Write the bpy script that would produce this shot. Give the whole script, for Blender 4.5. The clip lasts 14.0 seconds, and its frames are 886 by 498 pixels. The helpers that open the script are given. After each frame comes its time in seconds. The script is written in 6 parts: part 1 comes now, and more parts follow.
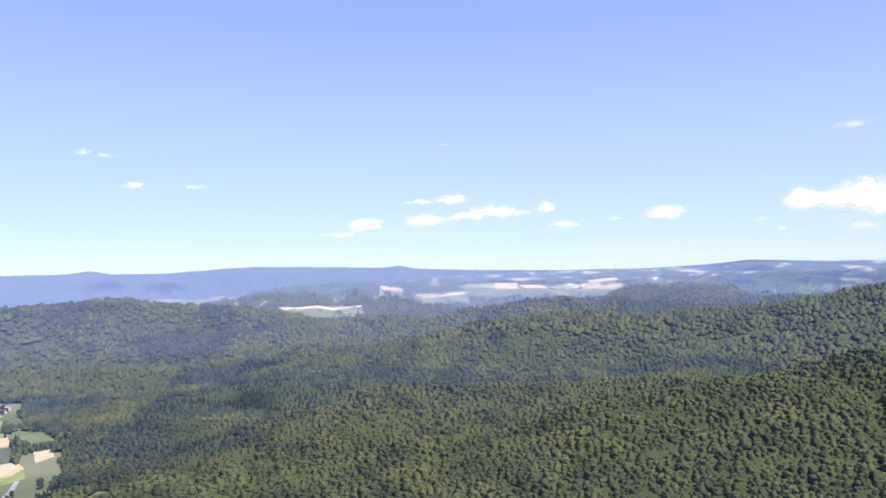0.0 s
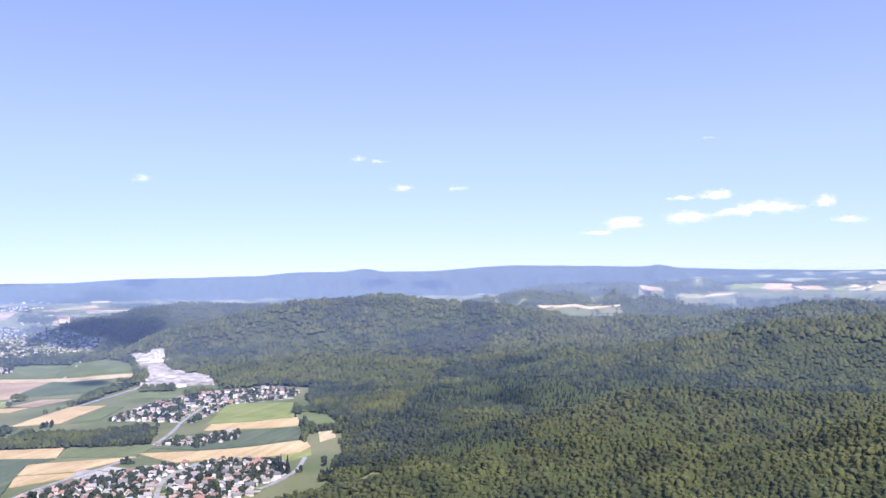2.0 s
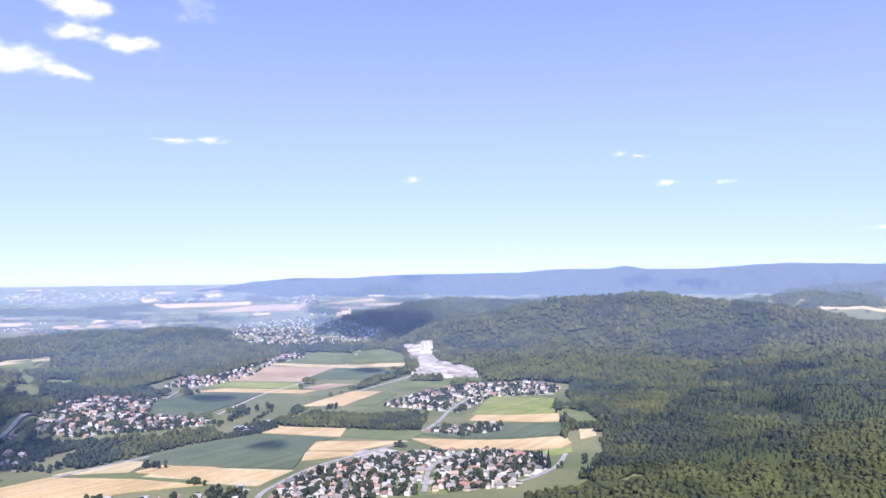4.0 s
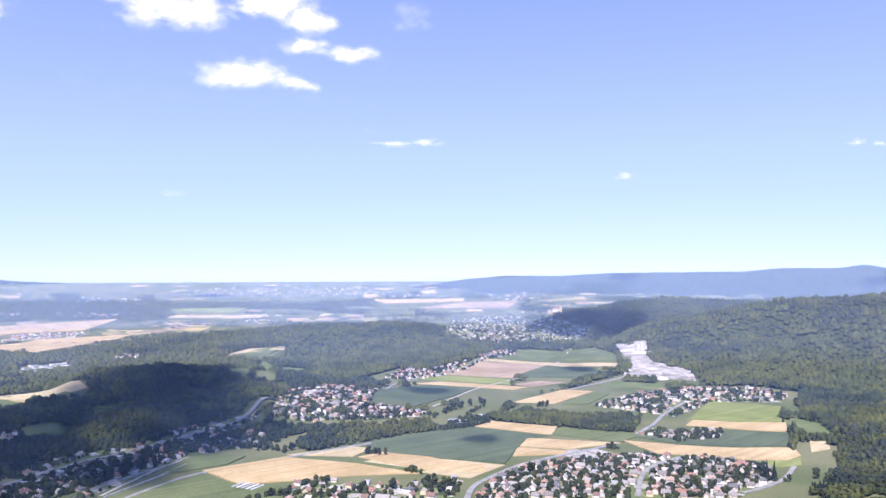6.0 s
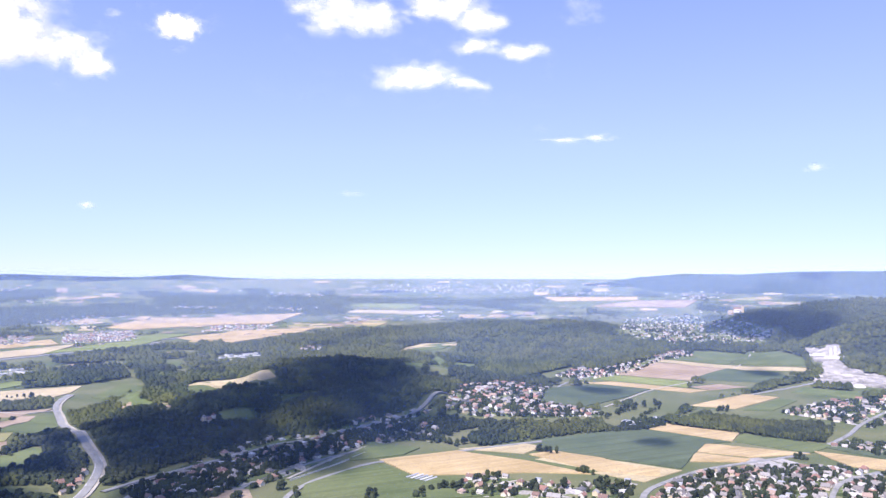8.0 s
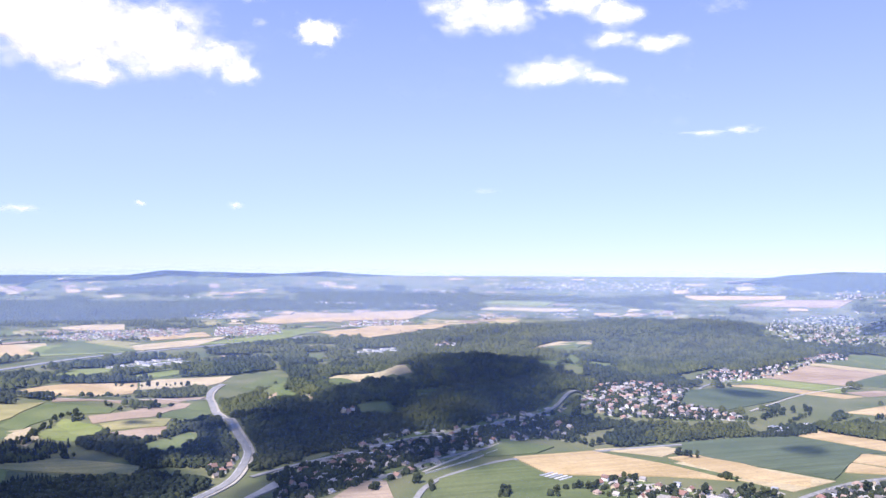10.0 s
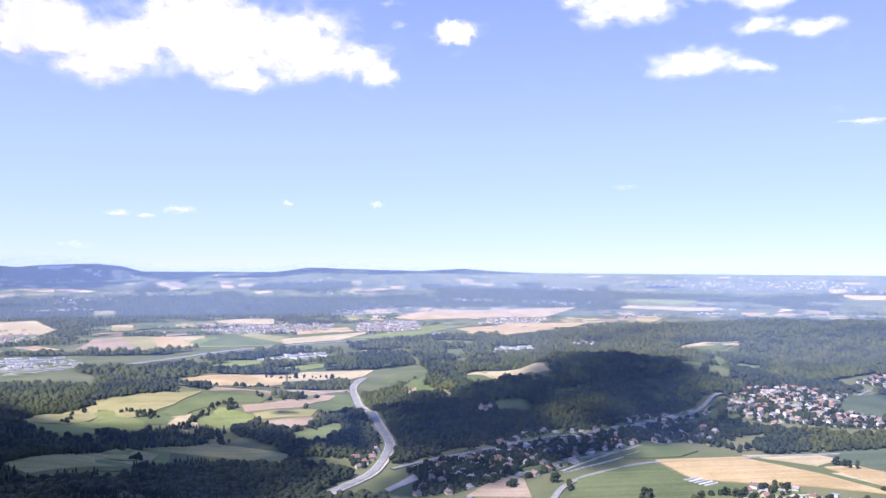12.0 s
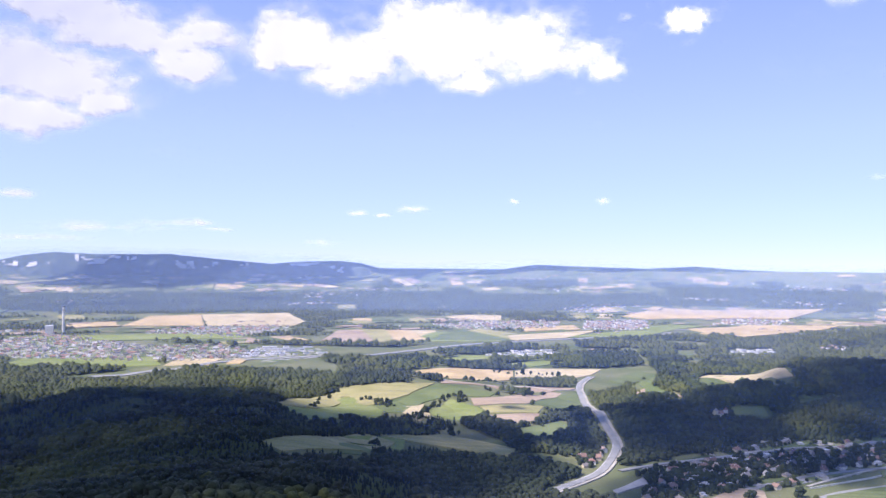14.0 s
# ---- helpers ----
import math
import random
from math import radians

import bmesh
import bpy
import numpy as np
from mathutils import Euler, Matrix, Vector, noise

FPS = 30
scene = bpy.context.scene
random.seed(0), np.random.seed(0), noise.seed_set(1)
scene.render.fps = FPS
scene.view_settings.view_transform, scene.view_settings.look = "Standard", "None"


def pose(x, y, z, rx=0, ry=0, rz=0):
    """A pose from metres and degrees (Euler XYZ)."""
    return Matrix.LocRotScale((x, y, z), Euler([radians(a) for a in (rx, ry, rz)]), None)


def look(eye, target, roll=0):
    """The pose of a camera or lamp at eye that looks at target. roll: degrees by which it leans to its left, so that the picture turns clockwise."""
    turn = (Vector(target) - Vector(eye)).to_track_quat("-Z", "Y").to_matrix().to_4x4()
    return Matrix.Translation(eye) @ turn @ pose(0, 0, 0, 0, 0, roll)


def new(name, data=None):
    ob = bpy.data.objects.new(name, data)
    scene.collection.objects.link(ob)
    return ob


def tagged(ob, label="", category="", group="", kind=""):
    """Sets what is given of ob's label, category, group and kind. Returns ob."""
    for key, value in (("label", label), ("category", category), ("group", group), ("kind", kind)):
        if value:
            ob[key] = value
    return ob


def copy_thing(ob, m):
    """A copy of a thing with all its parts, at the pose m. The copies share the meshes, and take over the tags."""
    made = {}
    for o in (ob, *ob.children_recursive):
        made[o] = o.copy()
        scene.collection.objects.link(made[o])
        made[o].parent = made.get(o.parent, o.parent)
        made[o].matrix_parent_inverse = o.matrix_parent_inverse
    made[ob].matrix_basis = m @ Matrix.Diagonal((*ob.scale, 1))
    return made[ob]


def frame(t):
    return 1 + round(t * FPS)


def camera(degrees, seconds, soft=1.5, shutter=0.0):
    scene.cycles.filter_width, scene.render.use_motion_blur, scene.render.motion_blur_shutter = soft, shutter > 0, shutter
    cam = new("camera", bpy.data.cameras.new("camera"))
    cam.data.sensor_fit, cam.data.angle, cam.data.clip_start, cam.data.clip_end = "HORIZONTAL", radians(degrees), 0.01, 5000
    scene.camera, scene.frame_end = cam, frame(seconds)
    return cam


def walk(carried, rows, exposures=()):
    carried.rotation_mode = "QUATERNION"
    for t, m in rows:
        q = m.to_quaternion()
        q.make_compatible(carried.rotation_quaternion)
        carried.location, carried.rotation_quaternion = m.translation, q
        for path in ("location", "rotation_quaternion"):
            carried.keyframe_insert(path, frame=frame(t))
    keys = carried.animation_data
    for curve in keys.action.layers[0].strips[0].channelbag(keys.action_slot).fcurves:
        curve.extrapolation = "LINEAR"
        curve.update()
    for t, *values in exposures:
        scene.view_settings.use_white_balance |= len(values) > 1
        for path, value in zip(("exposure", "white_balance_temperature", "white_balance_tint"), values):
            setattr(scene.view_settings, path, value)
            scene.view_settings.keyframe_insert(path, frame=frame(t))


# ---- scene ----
cam = camera(57.07, 14.0, soft=1.45)
EYE_Z = 240.0
# seconds, yaw, pitch, roll: a hovering camera that swings to its left
TURN = (
    (0.0, 0.0, 1.6, 1.45), (0.5, 4.66, 1.7, 1.39), (1.0, 8.87, 1.78, 1.32), (1.5, 13.15, 1.85, 1.19),
    (2.0, 17.96, 1.89, 1.06), (2.5, 22.69, 1.92, 0.95), (3.0, 27.39, 1.93, 0.86), (3.5, 31.93, 1.94, 0.71),
    (4.0, 36.09, 1.94, 0.62), (6.5, 53.97, 1.86, 0.12), (7.0, 56.9, 1.82, 0.06), (7.5, 59.83, 1.79, 0.0),
    (8.0, 62.78, 1.73, -0.08), (10.5, 74.31, 1.46, -0.27), (11.0, 76.4, 1.4, -0.3), (11.5, 78.31, 1.36, -0.31),
    (12.0, 81.77, 1.29, -0.3), (12.5, 85.85, 1.21, -0.35), (13.0, 89.97, 1.14, -0.36), (13.5, 93.95, 1.08, -0.4),
    (14.0, 97.56, 1.01, -0.44))
walk(cam, [(t, pose(0, 0, EYE_Z, 90 + p, r, y)) for t, y, p, r in TURN], ((0.0, 0.75, 6200, 24), (14.0, 0.75, 6200, 24)))

# ------------------------------------------------------------------ world, sun
SUN_AZ, SUN_EL = -140.0, 50.0          # azimuth to the left of the first view, elevation
world = bpy.data.worlds.new("summer_sky")
scene.world = world
world.use_nodes = True
wn = world.node_tree.nodes
wl = world.node_tree.links
sky = wn.new("ShaderNodeTexSky")
sky.sky_type = "NISHITA"
sky.sun_disc = False
sky.sun_elevation = radians(SUN_EL)
sky.sun_rotation = radians(-SUN_AZ)
sky.altitude = 3000
sky.air_density, sky.dust_density, sky.ozone_density = 1.0, 0.0, 4.0
# summer haze: the clear sky's light mixed with a paler, milky blue that whitens towards the horizon
w_co, w_sep, w_haze, w_mix = wn.new("ShaderNodeTexCoord"), wn.new("ShaderNodeSeparateXYZ"), wn.new("ShaderNodeValToRGB"), wn.new("ShaderNodeMix")
SKY_TONES = ((0.0, (2.6, 3.3, 4.55)), (0.06, (2.65, 3.4, 4.65)), (0.15, (2.48, 3.22, 4.65)), (0.33, (1.63, 2.3, 4.55)), (1.0, (0.9, 1.5, 3.4)))
while len(w_haze.color_ramp.elements) < len(SKY_TONES):
    w_haze.color_ramp.elements.new(0.5)
for e, (p, c) in zip(w_haze.color_ramp.elements, SKY_TONES):
    e.position, e.color = p, (*c, 1)
w_mix.data_type = "RGBA"
w_mix.inputs[0].default_value = 0.75
wl.new(w_co.outputs["Generated"], w_sep.inputs[0])
wl.new(w_sep.outputs["Z"], w_haze.inputs[0])
wl.new(sky.outputs[0], w_mix.inputs[6])
wl.new(w_haze.outputs[0], w_mix.inputs[7])
wl.new(w_mix.outputs[2], wn["Background"].inputs[0])
wn["Background"].inputs[1].default_value = 0.13

sun_data = bpy.data.lights.new("sun", "SUN")
sun_data.energy, sun_data.angle, sun_data.color = 4.8, radians(0.53), (1.0, 0.95, 0.87)
sun = new("sun", sun_data)
s_el, s_az = radians(SUN_EL), radians(SUN_AZ)
SUN_DIR = Vector((-math.sin(s_az) * math.cos(s_el), math.cos(s_az) * math.cos(s_el), math.sin(s_el)))
sun.matrix_world = look(Vector((0, 0, 3000)), Vector((0, 0, 3000)) - SUN_DIR)


# ------------------------------------------------------------------ materials
def material(name, rough=0.9, spec=0.2):
    m = bpy.data.materials.new(name)
    m.use_nodes = True
    b = m.node_tree.nodes["Principled BSDF"]
    b.inputs["Roughness"].default_value = rough
    b.inputs["Specular IOR Level"].default_value = spec
    return m, m.node_tree.nodes, m.node_tree.links, b


def ramp(nodes, *stops):
    r = nodes.new("ShaderNodeValToRGB")
    while len(r.color_ramp.elements) < len(stops):
        r.color_ramp.elements.new(0.5)
    for e, (p, c) in zip(r.color_ramp.elements, stops):
        e.position, e.color = p, (*c, 1)
    return r


def noise_tex(nodes, links, scale, detail=3, coord="Object", stretch=(1, 1, 1), turn=0.0):
    """Noise at real size: scale is in features a metre."""
    tc = nodes.new("ShaderNodeTexCoord")
    mp = nodes.new("ShaderNodeMapping")
    mp.inputs["Scale"].default_value = stretch
    mp.inputs["Rotation"].default_value = (0, 0, radians(turn))
    n = nodes.new("ShaderNodeTexNoise")
    n.inputs["Scale"].default_value, n.inputs["Detail"].default_value = scale, detail
    links.new(tc.outputs[coord], mp.inputs[0])
    links.new(mp.outputs[0], n.inputs["Vector"])
    return n


def mix(nodes, links, fac, a, b, mode="MIX"):
    m = nodes.new("ShaderNodeMix")
    m.data_type, m.blend_type = "RGBA", mode
    for sock, v in ((m.inputs[0], fac), (m.inputs[6], a), (m.inputs[7], b)):
        if isinstance(v, (int, float)):
            sock.default_value = v
        elif isinstance(v, tuple):
            sock.default_value = (*v, 1)
        else:
            links.new(v, sock)
    return m.outputs[2]


def foliage(name, dark, mid, light, patch, rough=0.75):
    """Leaves: each crown its own tone, with broad patches of another tone."""
    m, n, l, b = material(name, rough, 0.15)
    geo = n.new("ShaderNodeNewGeometry")
    r = ramp(n, (0.0, dark), (0.55, mid), (1.0, light))
    l.new(geo.outputs["Random Per Island"], r.inputs[0])
    big = noise_tex(n, l, 0.006, 3)
    br = ramp(n, (0.42, (0, 0, 0)), (0.62, (1, 1, 1)))
    l.new(big.outputs[0], br.inputs[0])
    c = mix(n, l, br.outputs[0], r.outputs[0], patch)
    c2 = mix(n, l, 0.5, r.outputs[0], c)
    fine = noise_tex(n, l, 0.55, 5)
    fr = ramp(n, (0.3, (0.72, 0.72, 0.72)), (0.7, (1.2, 1.2, 1.15)))
    l.new(fine.outputs[0], fr.inputs[0])
    clump = noise_tex(n, l, 0.022, 6)
    cr = ramp(n, (0.36, (0.62, 0.66, 0.74)), (0.64, (1.25, 1.22, 1.12)))
    l.new(clump.outputs[0], cr.inputs[0])
    c3 = mix(n, l, 1.0, c2, cr.outputs[0], "MULTIPLY")
    l.new(mix(n, l, 1.0, c3, fr.outputs[0], "MULTIPLY"), b.inputs["Base Color"])
    bump = n.new("ShaderNodeBump")
    bump.inputs["Strength"].default_value, bump.inputs["Distance"].default_value = 0.8, 1.2
    l.new(fine.outputs[0], bump.inputs["Height"])
    l.new(bump.outputs[0], b.inputs["Normal"])
    return m


def ground_mat(name, a, b_, scale=0.02, rows=None, rough=0.95, fine=0.35):
    """Soil, crop or grass: two tones in broad patches, a fine grain and, with rows, drilled lines."""
    m, n, l, b = material(name, rough, 0.1)
    big = noise_tex(n, l, scale, 4)
    br = ramp(n, (0.35, a), (0.65, b_))
    l.new(big.outputs[0], br.inputs[0])
    col = br.outputs[0]
    f = noise_tex(n, l, fine, 4)
    fr = ramp(n, (0.25, (0.78, 0.78, 0.78)), (0.75, (1.15, 1.15, 1.15)))
    l.new(f.outputs[0], fr.inputs[0])
    col = mix(n, l, 1.0, col, fr.outputs[0], "MULTIPLY")
    if rows is not None:
        s = noise_tex(n, l, 0.12, 2, stretch=(1.0, 0.02, 1.0), turn=rows)
        sr = ramp(n, (0.35, (0.86, 0.86, 0.86)), (0.65, (1.1, 1.1, 1.1)))
        l.new(s.outputs[0], sr.inputs[0])
        col = mix(n, l, 1.0, col, sr.outputs[0], "MULTIPLY")
    l.new(col, b.inputs["Base Color"])
    return m


LEAF = foliage("broadleaf_crowns", (0.054, 0.066, 0.024), (0.061, 0.073, 0.026), (0.070, 0.084, 0.030), (0.076, 0.081, 0.028))
LEAF_DARK = foliage("dark_crowns", (0.029, 0.041, 0.024), (0.036, 0.049, 0.026), (0.043, 0.057, 0.029), (0.043, 0.049, 0.031))
NEEDLE = foliage("conifer_crowns", (0.013, 0.021, 0.017), (0.017, 0.027, 0.020), (0.022, 0.035, 0.025), (0.015, 0.023, 0.018))
UNDER = ground_mat("leaf_layer", (0.041, 0.055, 0.021), (0.059, 0.074, 0.025), 0.012)
MEADOW = ground_mat("meadow_grass", (0.099, 0.125, 0.053), (0.172, 0.176, 0.090), 0.008)


def veil_sheet(name, share, col):
    """A sheet that stands in for haze: mostly clear, tinted, scattering some of the daylight that falls on it."""
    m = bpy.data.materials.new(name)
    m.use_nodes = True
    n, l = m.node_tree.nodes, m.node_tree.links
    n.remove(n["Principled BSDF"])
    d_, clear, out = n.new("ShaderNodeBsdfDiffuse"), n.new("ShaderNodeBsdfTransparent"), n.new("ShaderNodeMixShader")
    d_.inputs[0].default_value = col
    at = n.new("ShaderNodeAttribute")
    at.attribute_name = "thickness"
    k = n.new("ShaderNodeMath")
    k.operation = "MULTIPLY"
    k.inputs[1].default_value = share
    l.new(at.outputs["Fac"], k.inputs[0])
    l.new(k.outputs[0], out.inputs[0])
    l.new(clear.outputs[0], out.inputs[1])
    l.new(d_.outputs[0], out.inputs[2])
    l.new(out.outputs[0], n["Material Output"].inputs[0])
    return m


# ------------------------------------------------------------------ shape of the land
RIDGES = []
def ridge(name, *nodes, wooded=True):
    """A ridge along nodes (x, y, height, half width)."""
    RIDGES.append((name, np.array(nodes, float), wooded))


ridge("camera_hill", (1100, 300, 130, 400), (500, 280, 88, 340), (200, 300, 74, 320), (-50, 280, 68, 280), (-150, 100, 78, 280),
      (-250, -100, 92, 300), (-480, -230, 84, 300), (-800, -300, 46, 230), (-1080, -520, 44, 280), (-1100, -740, 42, 320), (-1000, -1100, 60, 500))
ridge("near_spur", (-324, 688, 45, 100), (-249, 781, 53, 130), (-112, 843, 46, 150), (-19, 880, 57, 170), (67, 897, 56, 180), (201, 939, 86, 190),
      (304, 953, 101, 200), (405, 958, 115, 210), (513, 950, 134, 220), (900, 900, 170, 300))
ridge("second_spur", (-350, 829, 10, 100), (-321, 947, 20, 110), (-260, 1017, 34, 120), (-212, 1059, 50, 130), (-158, 1089, 61, 140),
      (-85, 1127, 78, 150), (-39, 1149, 80, 150), (93, 1216, 66, 150), (227, 1260, 60, 150), (380, 1300, 70, 160))
ridge("long_ridge", (-519, 1137, 1, 150), (-509, 1250, 20, 200), (-473, 1371, 35, 240), (-402, 1497, 50, 240), (-212, 1636, 73, 250), (16, 1750, 106, 260),
      (142, 1794, 129, 270), (271, 1830, 134, 280), (465, 1842, 131, 280), (654, 1837, 136, 290), (837, 1817, 160, 290), (978, 1802, 182, 300), (1500, 1750, 200, 450))
ridge("valley_hill", (-1409, 1881, 43, 200), (-1367, 2033, 112, 280), (-1273, 2209, 139, 380), (-1171, 2321, 166, 430), (-1027, 2443, 177, 430),
      (-926, 2483, 164, 430), (-774, 2535, 150, 430), (-643, 2519, 142, 420), (-539, 2441, 128, 380), (-428, 2361, 100, 330))
ridge("castle_hill", (-2178, 2285, 84, 65), (-2154, 2367, 104, 170), (-2108, 2474, 108, 270), (-2021, 2608, 137, 300), (-1914, 2688, 150, 330),
      (-1700, 2770, 143, 330), (-1497, 2772, 138, 330))
ridge("inner_hill", (-371, 2169, 54, 250), (-307, 2380, 83, 350), (-183, 2493, 107, 400), (26, 2600, 109, 400), (214, 2692, 124, 400),
      (412, 2770, 130, 400), (596, 2736, 123, 400))
ridge("round_hill", (595, 3246, 117, 300), (704, 3224, 153, 330), (873, 3183, 178, 330), (1033, 3134, 163, 330), (1203, 3073, 138, 330), (1288, 2929, 119, 330))
ridge("plateau", (-860, 3599, 155, 380), (-635, 3747, 190, 420), (-436, 3825, 194, 420), (-233, 3993, 195, 420), (45, 4100, 193, 420),
      (606, 4055, 179, 420), (1163, 4036, 182, 420), (1649, 3863, 186, 420), (2006, 3690, 188, 420))
ridge("wood_hill", (-1240, 140, 32, 180), (-1320, 235, 40, 190), (-1395, 345, 43, 190), (-1415, 410, 52, 190), (-1425, 480, 84, 240), (-1433, 585, 82, 270), (-1400, 660, 62, 220), (-1310, 665, 30, 150))
ridge("town_hill", (-2315, 1184, 34, 420), (-2519, 1436, 53, 480), (-2466, 1618, 68, 480), (-2245, 1674, 60, 450), (-1934, 1585, 43, 330), (-1663, 1441, 27, 200))
ridge("hill_field", (-1462, 215, 66, 95), (-1456, 275, 66, 90), (-1452, 335, 57, 85), (-1432, 395, 56, 80), wooded=False)
ridge("field_rise", (-1200, -60, 18, 260), (-1450, -280, 28, 330), (-1600, -560, 26, 380), wooded=False)


def lattice(x, y):
    s = np.sin(x * 127.1 + y * 311.7) * 43758.5453
    return s - np.floor(s)


def value_noise(x, y):
    xi, yi = np.floor(x), np.floor(y)
    u, v = x - xi, y - yi
    u, v = u * u * (3 - 2 * u), v * v * (3 - 2 * v)
    a, b = lattice(xi, yi), lattice(xi + 1, yi)
    c, d = lattice(xi, yi + 1), lattice(xi + 1, yi + 1)
    return (a * (1 - u) + b * u) * (1 - v) + (c * (1 - u) + d * u) * v


def fbm(x, y, octaves=4):
    t, w, s = 0.0, 0.5, 0.0
    for k in range(octaves):
        t, s, w = t + w * value_noise(x, y), s + w, w * 0.5
        x, y = x * 2.03 + 17.3, y * 2.03 - 9.1
    return t / s - 0.5


RIM = 1850.0
SHARP = ("near_spur", "second_spur", "long_ridge", "valley_hill", "castle_hill")


def plain(r):
    """Height of the open plain: level to 3 km, then squeezed and bent up to fit the camera's view of farther land."""
    q = np.clip((r - 3000.0) / RIM, 0, 0.9965)
    far = 3000.0 + RIM * q / (1 - q)
    drop = np.tan(np.arctan(240.0 / far) + radians(0.35) * (1 - np.exp(-far / 15000.0)))
    return np.where(r > 3000, 240.0 - r * drop + 3.8 * np.exp(-(r - 3000) / 400.0), 0.0)


def relief(x, y):
    """Height over the plain of all ridges together, of the wooded ones alone, and how near a crest is (0 to 1)."""
    tot, wood, crest = np.zeros_like(x), np.zeros_like(x), np.zeros_like(x)
    r = np.hypot(x, y)
    for name, n, wooded in RIDGES:
        lo, hi = (n[:, :2] - 3.2 * n[:, 3:]).min(0), (n[:, :2] + 3.2 * n[:, 3:]).max(0)
        if x.size and (x.max() < lo[0] or x.min() > hi[0] or y.max() < lo[1] or y.min() > hi[1]):
            continue
        best = np.zeros_like(x)
        base = plain(np.hypot(n[:, 0], n[:, 1]))
        for k in range(len(n) - 1):
            ax, ay, az_, aw = n[k]
            bx, by, bz, bw = n[k + 1]
            s = np.clip(((x - ax) * (bx - ax) + (y - ay) * (by - ay)) / ((bx - ax) ** 2 + (by - ay) ** 2), 0, 1)
            dist = np.hypot(x - ax - s * (bx - ax), y - ay - s * (by - ay))
            top = (az_ - base[k]) * (1 - s) + (bz - base[k + 1]) * s
            u = dist / (aw * (1 - s) + bw * s)
            # slopes turned away from the camera fall steeper, so the crests show
            far_side = r > np.hypot(ax + s * (bx - ax), ay + s * (by - ay))
            u = np.where(far_side, u * (1.75 if name in SHARP else 1.0), u)
            best = np.maximum(best, top * np.exp(-u * u))
            if name in SHARP:
                crest = np.maximum(crest, np.exp(-(u / 0.55) ** 2))
        tot += np.maximum(best, 0) ** 6
        if wooded:
            wood += np.maximum(best, 0) ** 6
    return tot ** (1 / 6), wood ** (1 / 6), crest


def height(x, y):
    x, y = np.asarray(x, float), np.asarray(y, float)
    h, _, crest = relief(x, y)
    wander = fbm(x / 340.0 + 5.2, y / 340.0 + 1.7, 3)
    gully = np.clip(1 - np.abs(wander) * 7.0, 0, 1) ** 1.5
    lumps = fbm(x / 150.0, y / 150.0, 3)
    flank = 1 - 0.85 * crest
    return plain(np.hypot(x, y)) + np.maximum(h - gully * np.minimum(h * 0.42, 42.0) * flank + lumps * np.minimum(h * 0.42, 40.0) * flank - 2.0, 0.0)


def mesh_from(name, verts, faces, mat=None, smooth=True):
    me = bpy.data.meshes.new(name)
    v = np.asarray(verts, np.float32)
    f = np.asarray(faces, np.int32)
    me.vertices.add(len(v))
    me.vertices.foreach_set("co", v.ravel())
    k = f.shape[1]
    me.loops.add(f.size)
    me.loops.foreach_set("vertex_index", f.ravel())
    me.polygons.add(len(f))
    me.polygons.foreach_set("loop_start", np.arange(0, f.size, k, dtype=np.int32))
    me.polygons.foreach_set("loop_total", np.full(len(f), k, np.int32))
    if smooth:
        me.polygons.foreach_set("use_smooth", np.ones(len(f), bool))
    me.update(calc_edges=True)
    me.validate()
    if mat:
        me.materials.append(mat)
    return me


def sheet_faces(rows, cols, closed):
    i, j = np.meshgrid(np.arange(rows - 1), np.arange(cols if closed else cols - 1), indexing="ij")
    i, j = i.ravel(), j.ravel()
    j2 = (j + 1) % cols
    return np.stack([i * cols + j, i * cols + j2, (i + 1) * cols + j2, (i + 1) * cols + j], 1)


def polar(az, r):
    return -np.sin(np.radians(az)) * r, np.cos(np.radians(az)) * r


def build_ground():
    az = np.concatenate([np.arange(-42, 140, 0.4), np.arange(140, 318, 3.0)])
    rr = np.concatenate([[0.02, 30, 60, 120, 180, 240, 300, 360], np.geomspace(400, 4880, 215)])
    A, Rr = np.meshgrid(az[::-1], rr)
    x, y = polar(A, Rr)
    z = height(x, y)
    me = mesh_from("ground", np.stack([x.ravel(), y.ravel(), z.ravel()], 1), sheet_faces(len(rr), len(az), True), MEADOW)
    return tagged(new("ground", me), "broad green valley floor and hills of grassland", "ground", kind="structure")


ground = build_ground()


# ------------------------------------------------------------------ woods
def spire(seed, sides=7, tiers=3):
    """A conifer: ragged tiers that narrow to a tip."""
    rnd = random.Random(seed)
    v, f = [], []
    for k in range(tiers):
        z0, z1 = -0.6 + k * 0.9, 0.75 + k * 0.95 if k < tiers - 1 else 2.4
        r0 = 1.0 - 0.27 * k
        s = len(v)
        v += [(math.cos(a) * q, math.sin(a) * q, z0 + rnd.uniform(-0.2, 0.2))
              for a, q in ((2 * math.pi * j / sides, r0 * rnd.uniform(0.7, 1.15)) for j in range(sides))]
        v.append((rnd.uniform(-0.08, 0.08), rnd.uniform(-0.08, 0.08), z1))
        f += [(s + j, s + (j + 1) % sides, s + sides) for j in range(sides)]
    return np.array(v), np.array(f)


